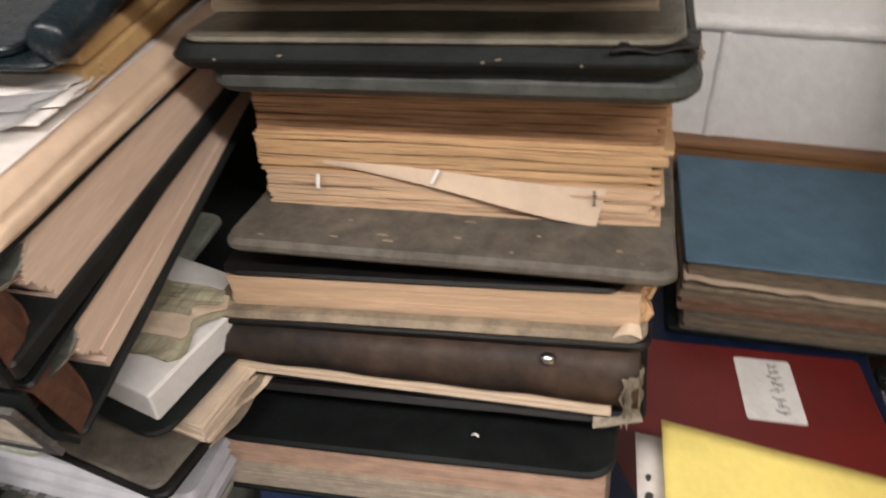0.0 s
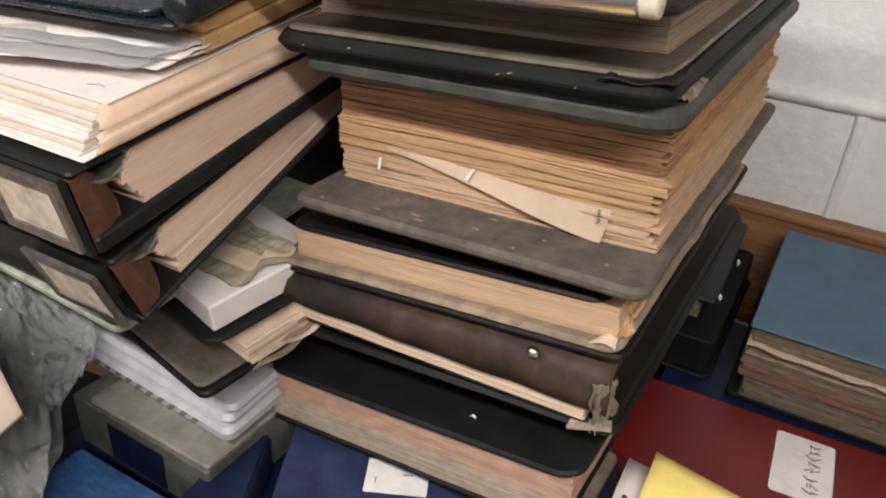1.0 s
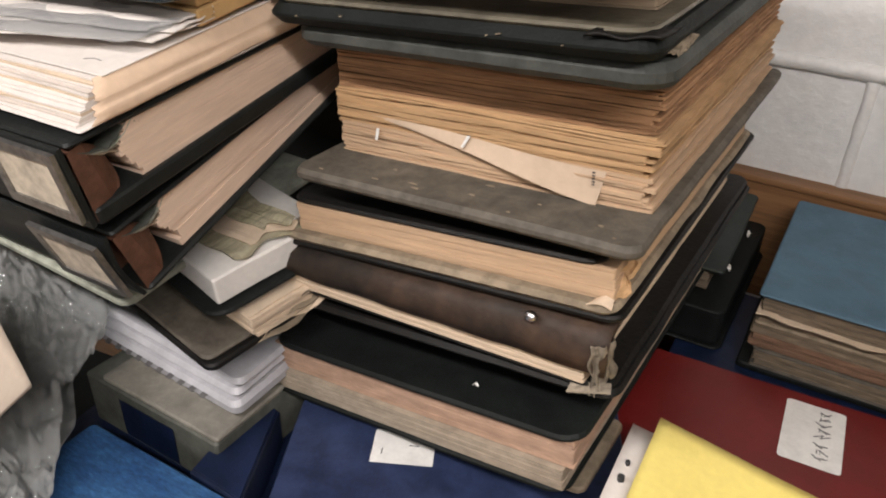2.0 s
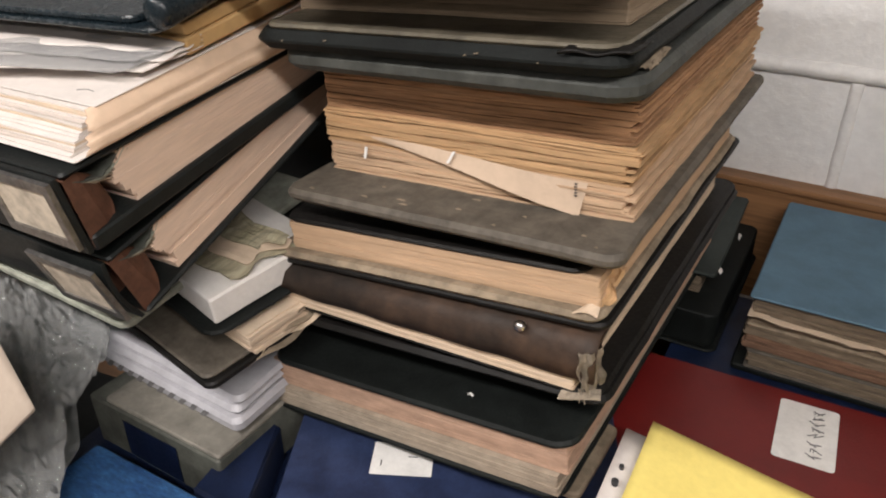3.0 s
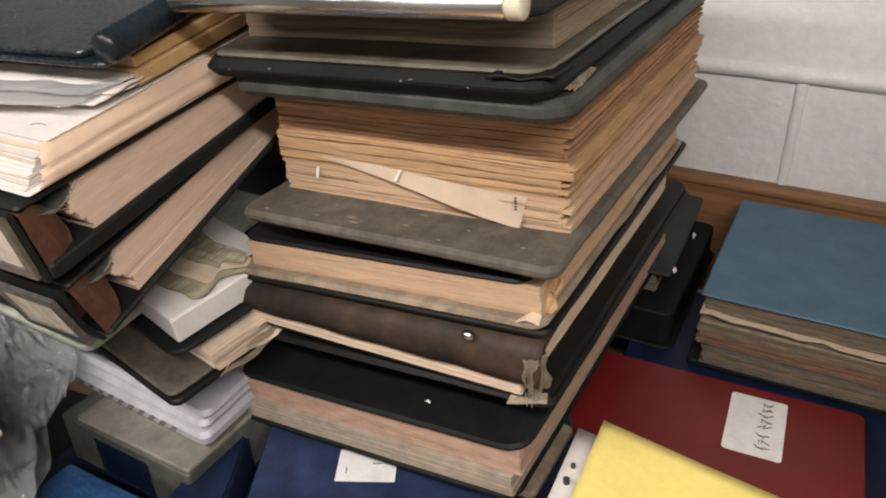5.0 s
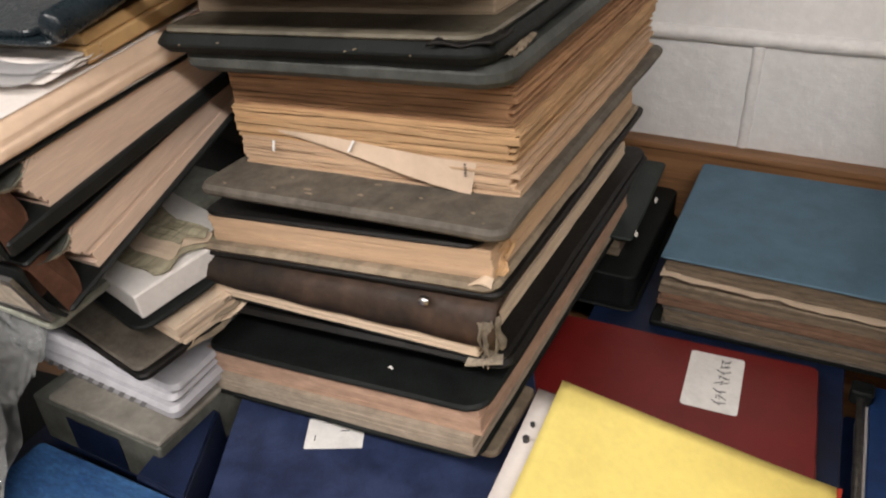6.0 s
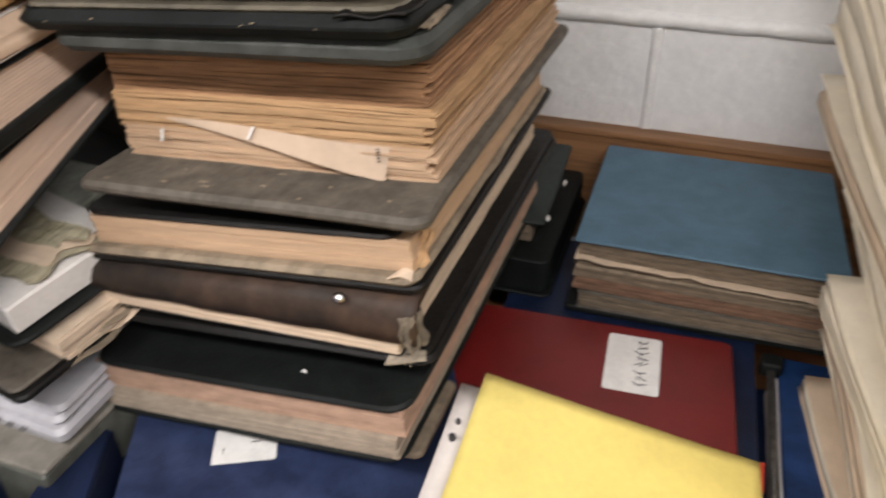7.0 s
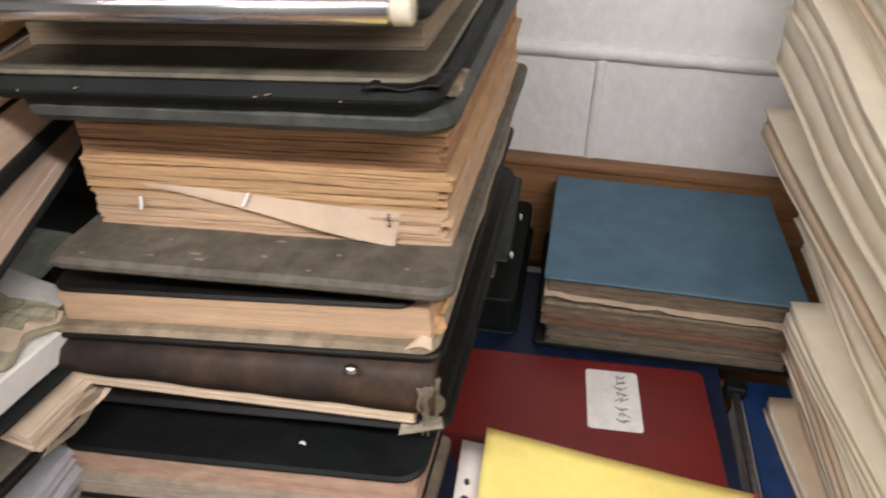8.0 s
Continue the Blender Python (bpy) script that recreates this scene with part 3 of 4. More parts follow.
# ---- the pile at the left ----
def arch_file(label, x, y, z, nod, tilt, yaw, t, back, sag, seed):
    """A box file lying on its side: spine to the front, sheets showing at its end. t: thickness at the spine, back: at the rear."""
    f = thing("lever_arch_file", label, "binder", pose(x, y, z, nod, -tilt, yaw), "lever arch files")
    w, d = 0.315, 0.285
    def rear(yy):
        return t + (back - t) * yy / d
    # file 1: extra board thickness stands in for the shadow gap below its sheets
    board("bottom_cover", f, BINDER_BLACK, -w, 0.0, 0.0, d, 0.0, 0.010 if seed == 1 else 0.004, 0.003)
    board("top_cover", f, BINDER_BLACK, -w, 0.0, 0.0, d, t - 0.003, t, 0.003, lift=lambda a, b: (back - t) * max(0, b) / d)
    bm = bmesh.new()
    n = 12
    rows = []
    for k in range(n + 1):
        a = k / n
        rows.append((-0.004 - sag * math.sin(math.pi * a), 0.001 + (t - 0.002) * a))
    ring = [(yy, zz) for yy, zz in rows] + [(yy + 0.0028, zz) for yy, zz in rows[::-1]]
    ends = []
    for xx in (-w, -0.002):
        ends.append([bm.verts.new((xx, yy, zz)) for yy, zz in ring])
    for k in range(len(ring)):
        j = (k + 1) % len(ring)
        bm.faces.new((ends[0][k], ends[0][j], ends[1][j], ends[1][k]))
    bm.faces.new(ends[0])
    bm.faces.new(ends[1][::-1])
    spine = part("spine", bm, BINDER_BLACK, f)
    # brown liner that curls inside the end of the spine
    bm = bmesh.new()
    pts = []
    for k in range(13):
        a = k / 12
        pts.append((0.002 + (0.025 + 0.002 * math.sin(a * 7 + seed)) * math.sin(math.pi * (0.16 + 0.74 * a)) , 0.003 + (t - 0.008) * a))
    loop = [(0.0, 0.003)] + pts + [(0.0, t - 0.005)]
    a = [bm.verts.new((-0.0016 - 0.010 * math.sin(math.pi * zz / t) * min(1.0, yy / 0.012), yy, zz)) for yy, zz in loop]
    b = [bm.verts.new((-0.030, yy * 0.7, zz)) for yy, zz in loop]
    for k in range(len(loop) - 1):
        bm.faces.new((a[k], a[k + 1], b[k + 1], b[k]))
    bm.faces.new(a)
    bm.faces.new(b[::-1])
    part("liner", bm, LINER, f, "torn brown liner paper")
    leaves("sheet_block", f, PAPER_FILE, -w + 0.02, -0.004, 0.030, d - 0.006, 0.011, t - 0.0045, 9, 0.0002, 0.0006, 70 + seed, "cream filed sheets",
           lift=lambda xx, yy: 0.0, step=0.02, crack=0.003) if back >= t - 0.004 else None
    if back < t - 0.004:
        bm = bmesh.new()
        rr = random.Random(seed)
        for k in range(16):
            lo, hi = k / 16, (k + 0.9995) / 16
            o = rr.uniform(-0.0001, 0.0001) - (0.0008 if seed == 2 and k in (5, 6) else 0)
            y0, y1 = 0.033 + 0.004 * math.sin(k * 0.5) + rr.uniform(-0.0012, 0.0012), d - 0.004
            vs = []
            for xx in (-w + 0.02, -0.004 + o):
                for yy in (y0, (y0 + y1) / 2, y1):
                    h = rear(yy) - 0.010
                    hump = 0.004 * math.sin(math.pi * (yy - y0) / (y1 - y0)) * (lo - 0.5)
                    vs.append((bm.verts.new((xx, yy, 0.005 + h * lo + hump)), bm.verts.new((xx, yy, 0.005 + h * hi + hump))))
            for i in (0, 3):
                for s in (0, 1):
                    bm.faces.new((vs[i + s][0], vs[i + s + 1][0], vs[i + s + 1][1], vs[i + s][1]))
            for i, j in ((0, 3), (2, 5)):
                bm.faces.new((vs[i][0], vs[j][0], vs[j][1], vs[i][1]))
            for s in (0, 1):
                for lv in (0, 1):
                    bm.faces.new((vs[s][lv], vs[s + 1][lv], vs[s + 4][lv], vs[s + 3][lv]))
        tagged(part("sheet_block", bm, PAPER_FILE, f, "tan filed sheets"), kind="stuff")
    # ragged sheet ends above the liner
    rr = random.Random(seed + 40)
    for k in range(4):
        bm = bmesh.new()
        y0, z0 = 0.004 + 0.002 * k, t - 0.007 - 0.0016 * k
        sheet(bm, [(-0.05, y0, z0), (-0.003 - 0.001 * k, y0 + 0.002, z0 - 0.001), (-0.004, y0 + 0.036, z0 + 0.001), (-0.05, y0 + 0.036, z0 + 0.001)], 4, 10, 0.0007,
              lambda u, v: (0, 0, -0.007 * math.sin(math.pi * v) + wob(u, v * 3, k, 0.0015, 3)))
        part("curled_sheet", bm, (BOX_GREY, GREEN_BOARD, DIRTY_BOARD, PAPER_DUN)[k], f)
    # label holder on the spine
    lx0, lx1, lz0, lz1 = -0.066, -0.004, 0.005, t - 0.003
    fr = 0.006
    bm = bmesh.new()
    for a0, a1, c0, c1 in ((lx0, lx1, lz0, lz0 + fr), (lx0, lx1, lz1 - fr, lz1), (lx0, lx0 + fr, lz0 + fr, lz1 - fr), (lx1 - fr, lx1, lz0 + fr, lz1 - fr)):
        yy = -0.0075 - sag
        v = [bm.verts.new(p) for p in ((a0, yy, c0), (a1, yy, c0), (a1, yy, c1), (a0, yy, c1), (a0, yy + 0.003, c0), (a1, yy + 0.003, c0), (a1, yy + 0.003, c1), (a0, yy + 0.003, c1))]
        for q in ((0, 1, 2, 3), (7, 6, 5, 4), (0, 4, 5, 1), (1, 5, 6, 2), (2, 6, 7, 3), (3, 7, 4, 0)):
            bm.faces.new([v[i] for i in q])
    hold = part("label_holder", bm, STEEL, f, "grey metal label holder")
    bm = bmesh.new()
    v = [bm.verts.new((a0, -0.0062 - sag + d0, c0)) for d0 in (0, 0.001) for a0, c0 in ((lx0 + 0.003, lz0 + 0.003), (lx1 - 0.003, lz0 + 0.003), (lx1 - 0.003, lz1 - 0.003), (lx0 + 0.003, lz1 - 0.003))]
    for q in ((0, 1, 2, 3), (7, 6, 5, 4), (0, 4, 5, 1), (1, 5, 6, 2), (2, 6, 7, 3), (3, 7, 4, 0)):
        bm.faces.new([v[i] for i in q])
    part("label_card", bm, CARD, hold, "yellowed blank label card")
    return f


arch_file("black lever arch file with a metal label holder and yellowed card", -0.314, -0.638, 0.332, 10.5, 2.0, 0, 0.050, 0.031, 0.0, 1)
arch_file("old lever arch file with a sagging spine under another file", -0.317, -0.615, 0.276, 20.0, 2.0, 0, 0.050, 0.020, 0.004, 2)


def lying(name, label, category, m, boards, group="left pile"):
    """A lying thing made of boards and sheet blocks. Each row: kind, name, material, x0, x1, y0, y1, z0, z1, extra."""
    ob = thing(name, label, category, m, group)
    for k, (kind, nm, mat, x0, x1, y0, y1, z0, z1, extra) in enumerate(boards):
        if kind == "b":
            board(nm, ob, mat, x0, x1, y0, y1, z0, z1, extra)
        else:
            leaves(nm, ob, mat, x0, x1, y0, y1, z0, z1, extra, 0.0016, 0.0006, 90 + k + int(abs(m.translation.z) * 1000))
    return ob


# papers on top of the files
bundle = lying("paper_bundle", "bundle of tan folders and white sheets on the file", "papers", pose(-0.314, -0.634, 0.3848, 6.7, -1.5, 0), [
    ("b", "under_sheet", PAPER_SHEET, -0.30, 0.000, -0.004, 0.27, 0.0003, 0.0012, 0.002),
    ("b", "top_sheet", PAPER_SHEET, -0.30, -0.008, 0.022, 0.265, 0.0186, 0.0194, 0.002)])
rr = random.Random(17)
for k in range(13):
    z0 = 0.0014 + 0.00128 * k
    y0 = -0.002 + 0.0017 * k + rr.uniform(-0.0012, 0.0012)
    skew = rr.uniform(-0.006, 0.004)
    bm = bmesh.new()
    sheet(bm, [(-0.30, y0 + skew, z0 + 0.0011), (-0.006 - 0.0003 * k, y0, z0 + 0.0011), (-0.006 - 0.0003 * k, 0.262, z0 + 0.0011), (-0.30, 0.262, z0 + 0.0011)], 16, 6, 0.0011,
          lambda u, v: (0, wob(u, k, 3, 0.0015, 5) * (1 - v), wob(u, k, 1, 0.0004, 4)))
    part("filed_sheet", bm, (PAPER_SHEET, PINK_SHEET, PAPER_SHEET, PAPER_CREAM)[k % 4 if k % 5 else 0], bundle)
bm = bmesh.new()
sheet(bm, [(0.001, 0.003, 0.0014), (0.001, 0.270, 0.0014), (-0.010, 0.270, 0.0192), (-0.010, 0.018, 0.0192)], 30, 12, 0.0010,
      lambda u, v: (0.0030 * math.sin(math.pi * v) - 0.0022 * math.exp(-((v - 0.42) / 0.07) ** 2) + wob(u * 3, v, 2, 0.0012, 1.5), 0.004 * wob(u, v, 5, 1, 9) * (u < 0.04), wob(u, v, 8, 0.0012, 6)), (1, 0, 0))
part("folder_flap", bm, MANILA, bundle, "tan folder flap with a crease", True)
bm = bmesh.new()
for a, b in (((-0.038, 0.034), (-0.032, 0.037)), ((-0.032, 0.037), (-0.026, 0.036))):
    rod(bm, (*a, 0.0197), (*b, 0.0197), 0.0002, 6)
part("pencil_mark", bm, GREY_INK, bundle)
man = thing("manila_folder", "manila folder with a torn lower corner on the papers", "folder", pose(-0.322, -0.546, 0.4165, 8, -1, 1), "left pile")
board("front_leaf", man, MANILA_DEEP, -0.20, 0.000, 0.0, 0.20, 0.0, 0.0100, 0.002, 0.0012, 0.0015)
board("rear_leaf", man, MANILA_DEEP, -0.20, -0.002, 0.004, 0.20, 0.0102, 0.0180, 0.002, 0.0012, 0.0015)
wal = thing("plastic_sleeves", "crumpled clear plastic sleeves with torn papers", "plastic sleeve", pose(0, 0, 0), "left pile")
for k, (fl, fr, mat) in enumerate((((-0.50, -0.640), (-0.324, -0.578), PAPER_SHEET), ((-0.50, -0.632), (-0.333, -0.590), SLEEVE), ((-0.50, -0.618), (-0.321, -0.566), PAPER_SHEET), ((-0.50, -0.610), (-0.330, -0.578), SLEEVE), ((-0.50, -0.600), (-0.326, -0.560), PAPER_SHEET))):
    bm = bmesh.new()
    h = 0.0016 * k
    sheet(bm, [(*fl, 0.4110 + h), (*fr, 0.4155 + h), (-0.322, -0.535, 0.4205 + h), (-0.54, -0.535, 0.4205 + h)], 26, 12, 0.0005,
          lambda u, v: (wob(v, k, 2, 0.005, 4), (wob(u, k, 1, 0.003, 4) + 0.0012 * round(math.sin(23 * u + k))) * (1 - v), wob(u, v, k, 0.0007, 4)))
    part("sleeve", bm, mat, wal, "", True)
vin = thing("vinyl_folder", "dark blue-black vinyl folder with a rolled edge", "folder", pose(-0.322, -0.570, 0.4340, 8, -1, 8), "left pile")
board("cover", vin, VINYL, -0.28, 0.005, 0.0, 0.24, 0.0, 0.003, 0.01, 0.001)
bm = bmesh.new()
rod(bm, (0.004, 0.002, 0.0105), (0.000, 0.24, 0.0105), 0.0095)
part("rolled_edge", bm, VINYL, vin, "", True)
board("upper_leaf", vin, VINYL, -0.28, -0.012, 0.004, 0.24, 0.0034, 0.0075, 0.01, 0.001)

# pale board that juts out under the files
lying("green_board", "pale grey-green board under the old files", "board", pose(-0.352, -0.612, 0.247, 6, 2, 0), [
    ("b", "board_sheet", GREEN_BOARD, -0.26, 0.0, 0.0, 0.20, 0.0, 0.006, 0.008)])
# black-covered book with a white block of pages
lying("notebook", "black-covered notebook with a white page block and torn wrapper", "notebook", pose(-0.314, -0.574, 0.2335, 7, 2, -13), [
    ("b", "cover", BLACK_CLOTH, -0.21, 0.004, -0.004, 0.20, 0.0, 0.004, 0.014),
    ("b", "page_block", PAPER_WHITE, -0.20, -0.004, 0.006, 0.10, 0.0045, 0.026, 0.002)])
nb = thing("torn_wrapper", "torn olive paper wrapper on the notebook pages", "paper", pose(-0.314, -0.574, 0.2610, 7, 2, -13), "left pile")
for k in range(3):
    bm = bmesh.new()
    sheet(bm, [(-0.10, 0.020 + 0.012 * k, 0.0), (-0.008 - 0.006 * k, 0.020 + 0.015 * k, 0.0), (-0.004, 0.072, 0.001 + 0.001 * k), (-0.10, 0.072, 0.001 + 0.001 * k)], 8, 10, 0.0007,
          lambda u, v: (0.004 * math.sin(9 * v + k), 0.003 * math.sin(8 * u), 0.0025 + 0.002 * k + wob(u, v, k, 0.003, 4)))
    part("paper_fold", bm, (OLIVE_PAPER, PAPER_CREAM, OLIVE_PAPER)[k], nb)
# grey ledger with ragged cream sheets
lying("grey_ledger", "grey-brown ledger with ragged cream sheets", "ledger", pose(-0.312, -0.589, 0.1975, 5, 1.5, -10), [
    ("b", "bottom_cover", BLACK_WORN, -0.26, 0.002, 0.0, 0.22, 0.0, 0.006, 0.007),
    ("b", "cover_board", GREY_BOARD, -0.255, -0.002, 0.002, 0.22, 0.0062, 0.010, 0.007),
    ("p", "sheet_block", PAPER_CREAM, -0.24, 0.006, 0.036, 0.20, 0.0105, 0.030, 9)])
rg = thing("ragged_papers", "crumpled ragged cream papers beside the ledgers", "papers", pose(-0.314, -0.556, 0.222, 5, 0, -18), "left pile")
rr = random.Random(3)
for k in range(7):
    bm = bmesh.new()
    w = rr.uniform(0.02, 0.05)
    sheet(bm, [(-0.05, -0.005 + 0.004 * k, -0.004), (0.004 + 0.004 * rr.random(), -0.002 + 0.004 * k, -0.010 - 0.004 * rr.random()), (0.012, 0.09, 0.004), (-0.05, 0.09, 0.006)], 6, 9, 0.0007,
          lambda u, v: (0.003 * math.sin(7 * v + k), 0, 0.002 * k - 0.012 * u * (k % 3 == 0) + 0.003 * math.sin(11 * v + 2 * k)))
    part("ragged_sheet", bm, PAPER_CREAM if k % 2 else DIRTY_BOARD, rg)
# glossy white brochures
wb = thing("white_brochures", "stack of glossy white brochures with grey stripes", "brochures", pose(-0.307, -0.571, 0.1420, 4, 1.5, -1), "left pile")
for k, (z, r) in enumerate(((0.0, 0.0), (0.0135, 0.003), (0.0215, 0.010))):
    board("brochure", wb, WHITE_GLOSS, -0.215 + r, -0.004 - r + 0.008 * (k == 2), 0.004 * k, 0.20, z, z + (0.0130, 0.0075, 0.007)[k], 0.008, 0.0035)
bm = bmesh.new()
for k in range(11):
    x = -0.165 + 0.012 * k
    sheet(bm, [(x, -0.0008, 0.0025), (x + 0.0055, -0.0008, 0.0025), (x + 0.0125, -0.0008, 0.0105), (x + 0.0070, -0.0008, 0.0105)], 1, 1, 0.0003, None, (0, -1, 0))
part("grey_stripes", bm, GREY_INK, wb)
# grey card box with a dark window
gb = thing("card_box", "grey-green card box with a dark blue window panel", "box", pose(-0.314, -0.592, TABLE_Z + 0.0450, 0, 0, 0), "left pile")
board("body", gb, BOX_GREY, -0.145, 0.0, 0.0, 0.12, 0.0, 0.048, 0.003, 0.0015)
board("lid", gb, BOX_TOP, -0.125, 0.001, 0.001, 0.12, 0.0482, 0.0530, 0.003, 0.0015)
bm = bmesh.new()
sheet(bm, [(-0.105, -0.0012, 0.004), (-0.045, -0.0012, 0.004), (-0.045, -0.0012, 0.040), (-0.105, -0.0012, 0.040)], 1, 1, 0.0003, None, (0, -1, 0))
part("window_panel", bm, NAVY_DEEP, gb, "dark blue glossy window panel")

# added black block: stands in for the shade behind the files, blocks wall bounce
bf = thing("dark_backing", "black block added to fill the dark gap behind the files", "box file", pose(-0.325, -0.300, TABLE_Z), "left pile")
board("body", bf, BINDER_BLACK, -0.20, 0.0, 0.0, 0.24, 0.0, 0.345, 0.003, 0.0015)
board("lid", bf, BINDER_BLACK, -0.202, 0.001, -0.001, 0.241, 0.3455, 0.349, 0.003, 0.001)

# ---- binders that lie under the piles ----
lying("navy_binder", "large deep navy binder lying under the piles", "binder", pose(-0.30, -0.80, TABLE_Z, 0, 0, 4), [
    ("b", "bottom_cover", NAVY_DEEP, -0.16, 0.16, 0.0, 0.44, 0.0, 0.003, 0.008),
    ("p", "page_block", PAPER_WHITE, -0.15, 0.15, 0.01, 0.43, 0.0032, 0.040, 12),
    ("b", "top_cover", NAVY_DEEP, -0.16, 0.16, 0.0, 0.44, 0.0402, 0.0445, 0.008)], "binders")
navy = lying("navy_binder", "navy binder with a white label and white page edges", "binder", pose(-0.255, -0.630, 0.086, 0, 0, 26.5), [
    ("b", "bottom_cover", NAVY_DEEP, 0.012, 0.255, 0.0, 0.32, 0.0, 0.004, 0.008),
    ("p", "page_block", PAPER_WHITE, 0.018, 0.25, 0.002, 0.31, 0.0042, 0.0375, 12),
    ("b", "top_cover", NAVY, 0.012, 0.255, 0.006, 0.32, 0.038, 0.0415, 0.006)], "binders")
lab = board("label", navy, LABEL, 0.0735, 0.1185, 0.063, 0.095, 0.0417, 0.0421, 0.001, 0.0001, 0.0, "white paper label")
bar_marks("label_marks", lab, INK, [(0.0805, 0.0812, 0.071, 0.0765), (0.100, 0.107, 0.0805, 0.0812)], 0.0422)
mar = lying("marbled_folder", "marbled blue folder with a pale cloth spine", "folder", pose(-0.255, -0.620, 0.1075, 0, 0, 1), [
    ("b", "cover", BLUE_MARBLE, -0.152, -0.004, -0.20, 0.0, 0.020, 0.0240, 0.004),
    ("p", "page_block", PAPER_WHITE, -0.148, -0.010, -0.19, -0.006, 0.004, 0.0198, 6),
    ("b", "back_cover", BLUE_MARBLE, -0.152, -0.004, -0.20, 0.0, -0.024, 0.0038, 0.012)], "binders")
bm = bmesh.new()
rod(bm, (0.002, -0.20, 0.011), (0.002, -0.006, 0.011), 0.011)
part("cloth_spine", bm, PAPER_WHITE, mar, "pale cloth spine", True)

nf = thing("navy_folder", "deep navy folder wedged beside the card box", "folder", pose(0, 0, 0.0855), "binders")
bm = bmesh.new()
slab(bm, [(-0.321, -0.612), (-0.271, -0.614), (-0.310, -0.532), (-0.336, -0.526)], 0.0, 0.036, 0.002)
part("cover", bm, NAVY_DEEP, nf)
bm = bmesh.new()
slab(bm, [(-0.319, -0.6105), (-0.273, -0.6120), (-0.311, -0.534), (-0.335, -0.528)], 0.0362, 0.0378, 0.0006)
part("upper_cover", bm, NAVY_DEEP, nf)

# ---- right side ----
red = lying("red_binder", "dark red binder with a white handwritten label", "binder", pose(0.0, -0.40, 0.100, 0, 0, 4), [
    ("b", "bottom_cover", RED, -0.092, 0.128, -0.16, 0.110, 0.0, 0.003, 0.006),
    ("p", "page_block", PAPER_WHITE, -0.086, 0.121, -0.15, 0.104, 0.0032, 0.021, 7),
    ("b", "top_cover", RED, -0.092, 0.128, -0.16, 0.110, 0.0212, 0.0248, 0.006)], "binders")
lab = board("label", red, LABEL, 0.0275, 0.071, 0.027, 0.097, 0.0250, 0.0254, 0.003, 0.0001, 0.0, "white label with faint handwriting")
bm = bmesh.new()
rr = random.Random(4)
for k in range(8):  # a column of unreadable strokes
    y = 0.089 - 0.0068 * k - (0.004 if k > 4 else 0)
    for c in range(3):
        x = 0.0535 + 0.0022 * c
        dx, dy = rr.choice((-0.0034, 0.0, 0.0034, 0.0026)), rr.choice((-0.0022, 0.0022, 0.0008))
        rod(bm, (x - dx, y - dy, 0.0256), (x + dx, y + dy, 0.0256), 0.00045, 6)
tagged(part("label_writing", bm, GREY_INK, lab), kind="stuff")
lying("blue_binder", "blue ring binder under the red binder", "binder", pose(0.02, -0.40, TABLE_Z, 0, 0, 2), [
    ("b", "bottom_cover", BLUE_BINDER, -0.10, 0.128, -0.20, 0.28, 0.0, 0.004, 0.006),
    ("p", "page_block", PAPER_WHITE, -0.09, 0.12, -0.19, 0.27, 0.0042, 0.0540, 12),
    ("b", "top_cover", NAVY_DEEP, -0.10, 0.128, -0.20, 0.28, 0.0545, 0.0590, 0.006)], "binders")
rb = lying("blue_binder", "bright blue binder with a steel rail on its edge", "binder", pose(0.158, -0.40, TABLE_Z, 0, 0, 1), [
    ("b", "bottom_cover", BLUE_BINDER, -0.004, 0.20, -0.20, 0.165, 0.0, 0.004, 0.006),
    ("p", "page_block", PAPER_WHITE, 0.006, 0.19, -0.19, 0.155, 0.0042, 0.0395, 8),
    ("b", "top_cover", BLUE_BINDER, 0.010, 0.20, -0.20, 0.165, 0.0398, 0.0440, 0.006)], "binders")
bm = bmesh.new()
rod(bm, (0.003, -0.19, 0.046), (0.003, 0.140, 0.046), 0.0035)
part("steel_rail", bm, STEEL, rb, "dull steel rail", True)
board("rail_clip", rb, BLACK_CLOTH, -0.006, 0.012, 0.138, 0.156, 0.040, 0.054, 0.003)

# yellow-covered punched booklet lying aslant
yb = thing("yellow_booklet", "yellow-covered booklet on punched white sheets", "booklet", pose(0, 0, 0), "binders")


def droop(u, v):
    return (0, 0, -0.012 * math.sin(math.pi * u) * (1 - 0.92 * v) - 0.004 * math.sin(math.pi * v) + wob(u, v, 4, 0.0012, 3))


bm = bmesh.new()
sheet(bm, [(-0.034, -0.700, 0.182), (0.156, -0.690, 0.142), (0.140, -0.425, 0.1400), (-0.046, -0.449, 0.186)], 28, 28, 0.0012, droop)
part("yellow_cover", bm, YELLOW, yb, "plain yellow card cover", True)
for k in range(4):
    bm = bmesh.new()
    o = 0.0030 * (k + 1)
    sheet(bm, [(-0.047 + 0.002 * k, -0.700, 0.180 - o), (0.154, -0.690, 0.141 - o * 0.4), (0.134, -0.432, 0.1395 - o * 0.4), (-0.0610 + 0.002 * k, -0.457, 0.182 - o)], 14, 10, 0.0007, droop)
    part("white_sheet", bm, PAPER_SHEET, yb, "", True)
for k, y in enumerate((-0.490, -0.504, -0.567, -0.587)):
    bm = bmesh.new()
    x = -0.0540 + 0.0125 * (-(y + 0.457)) / 0.245
    rod(bm, (x, y, 0.1745), (x, y, 0.1782), 0.0016 if k != 1 else 0.0023, 14, 0.05)
    part("punch_hole", bm, INK, yb, "dark punched hole" if k == 0 else "")
bm = bmesh.new()
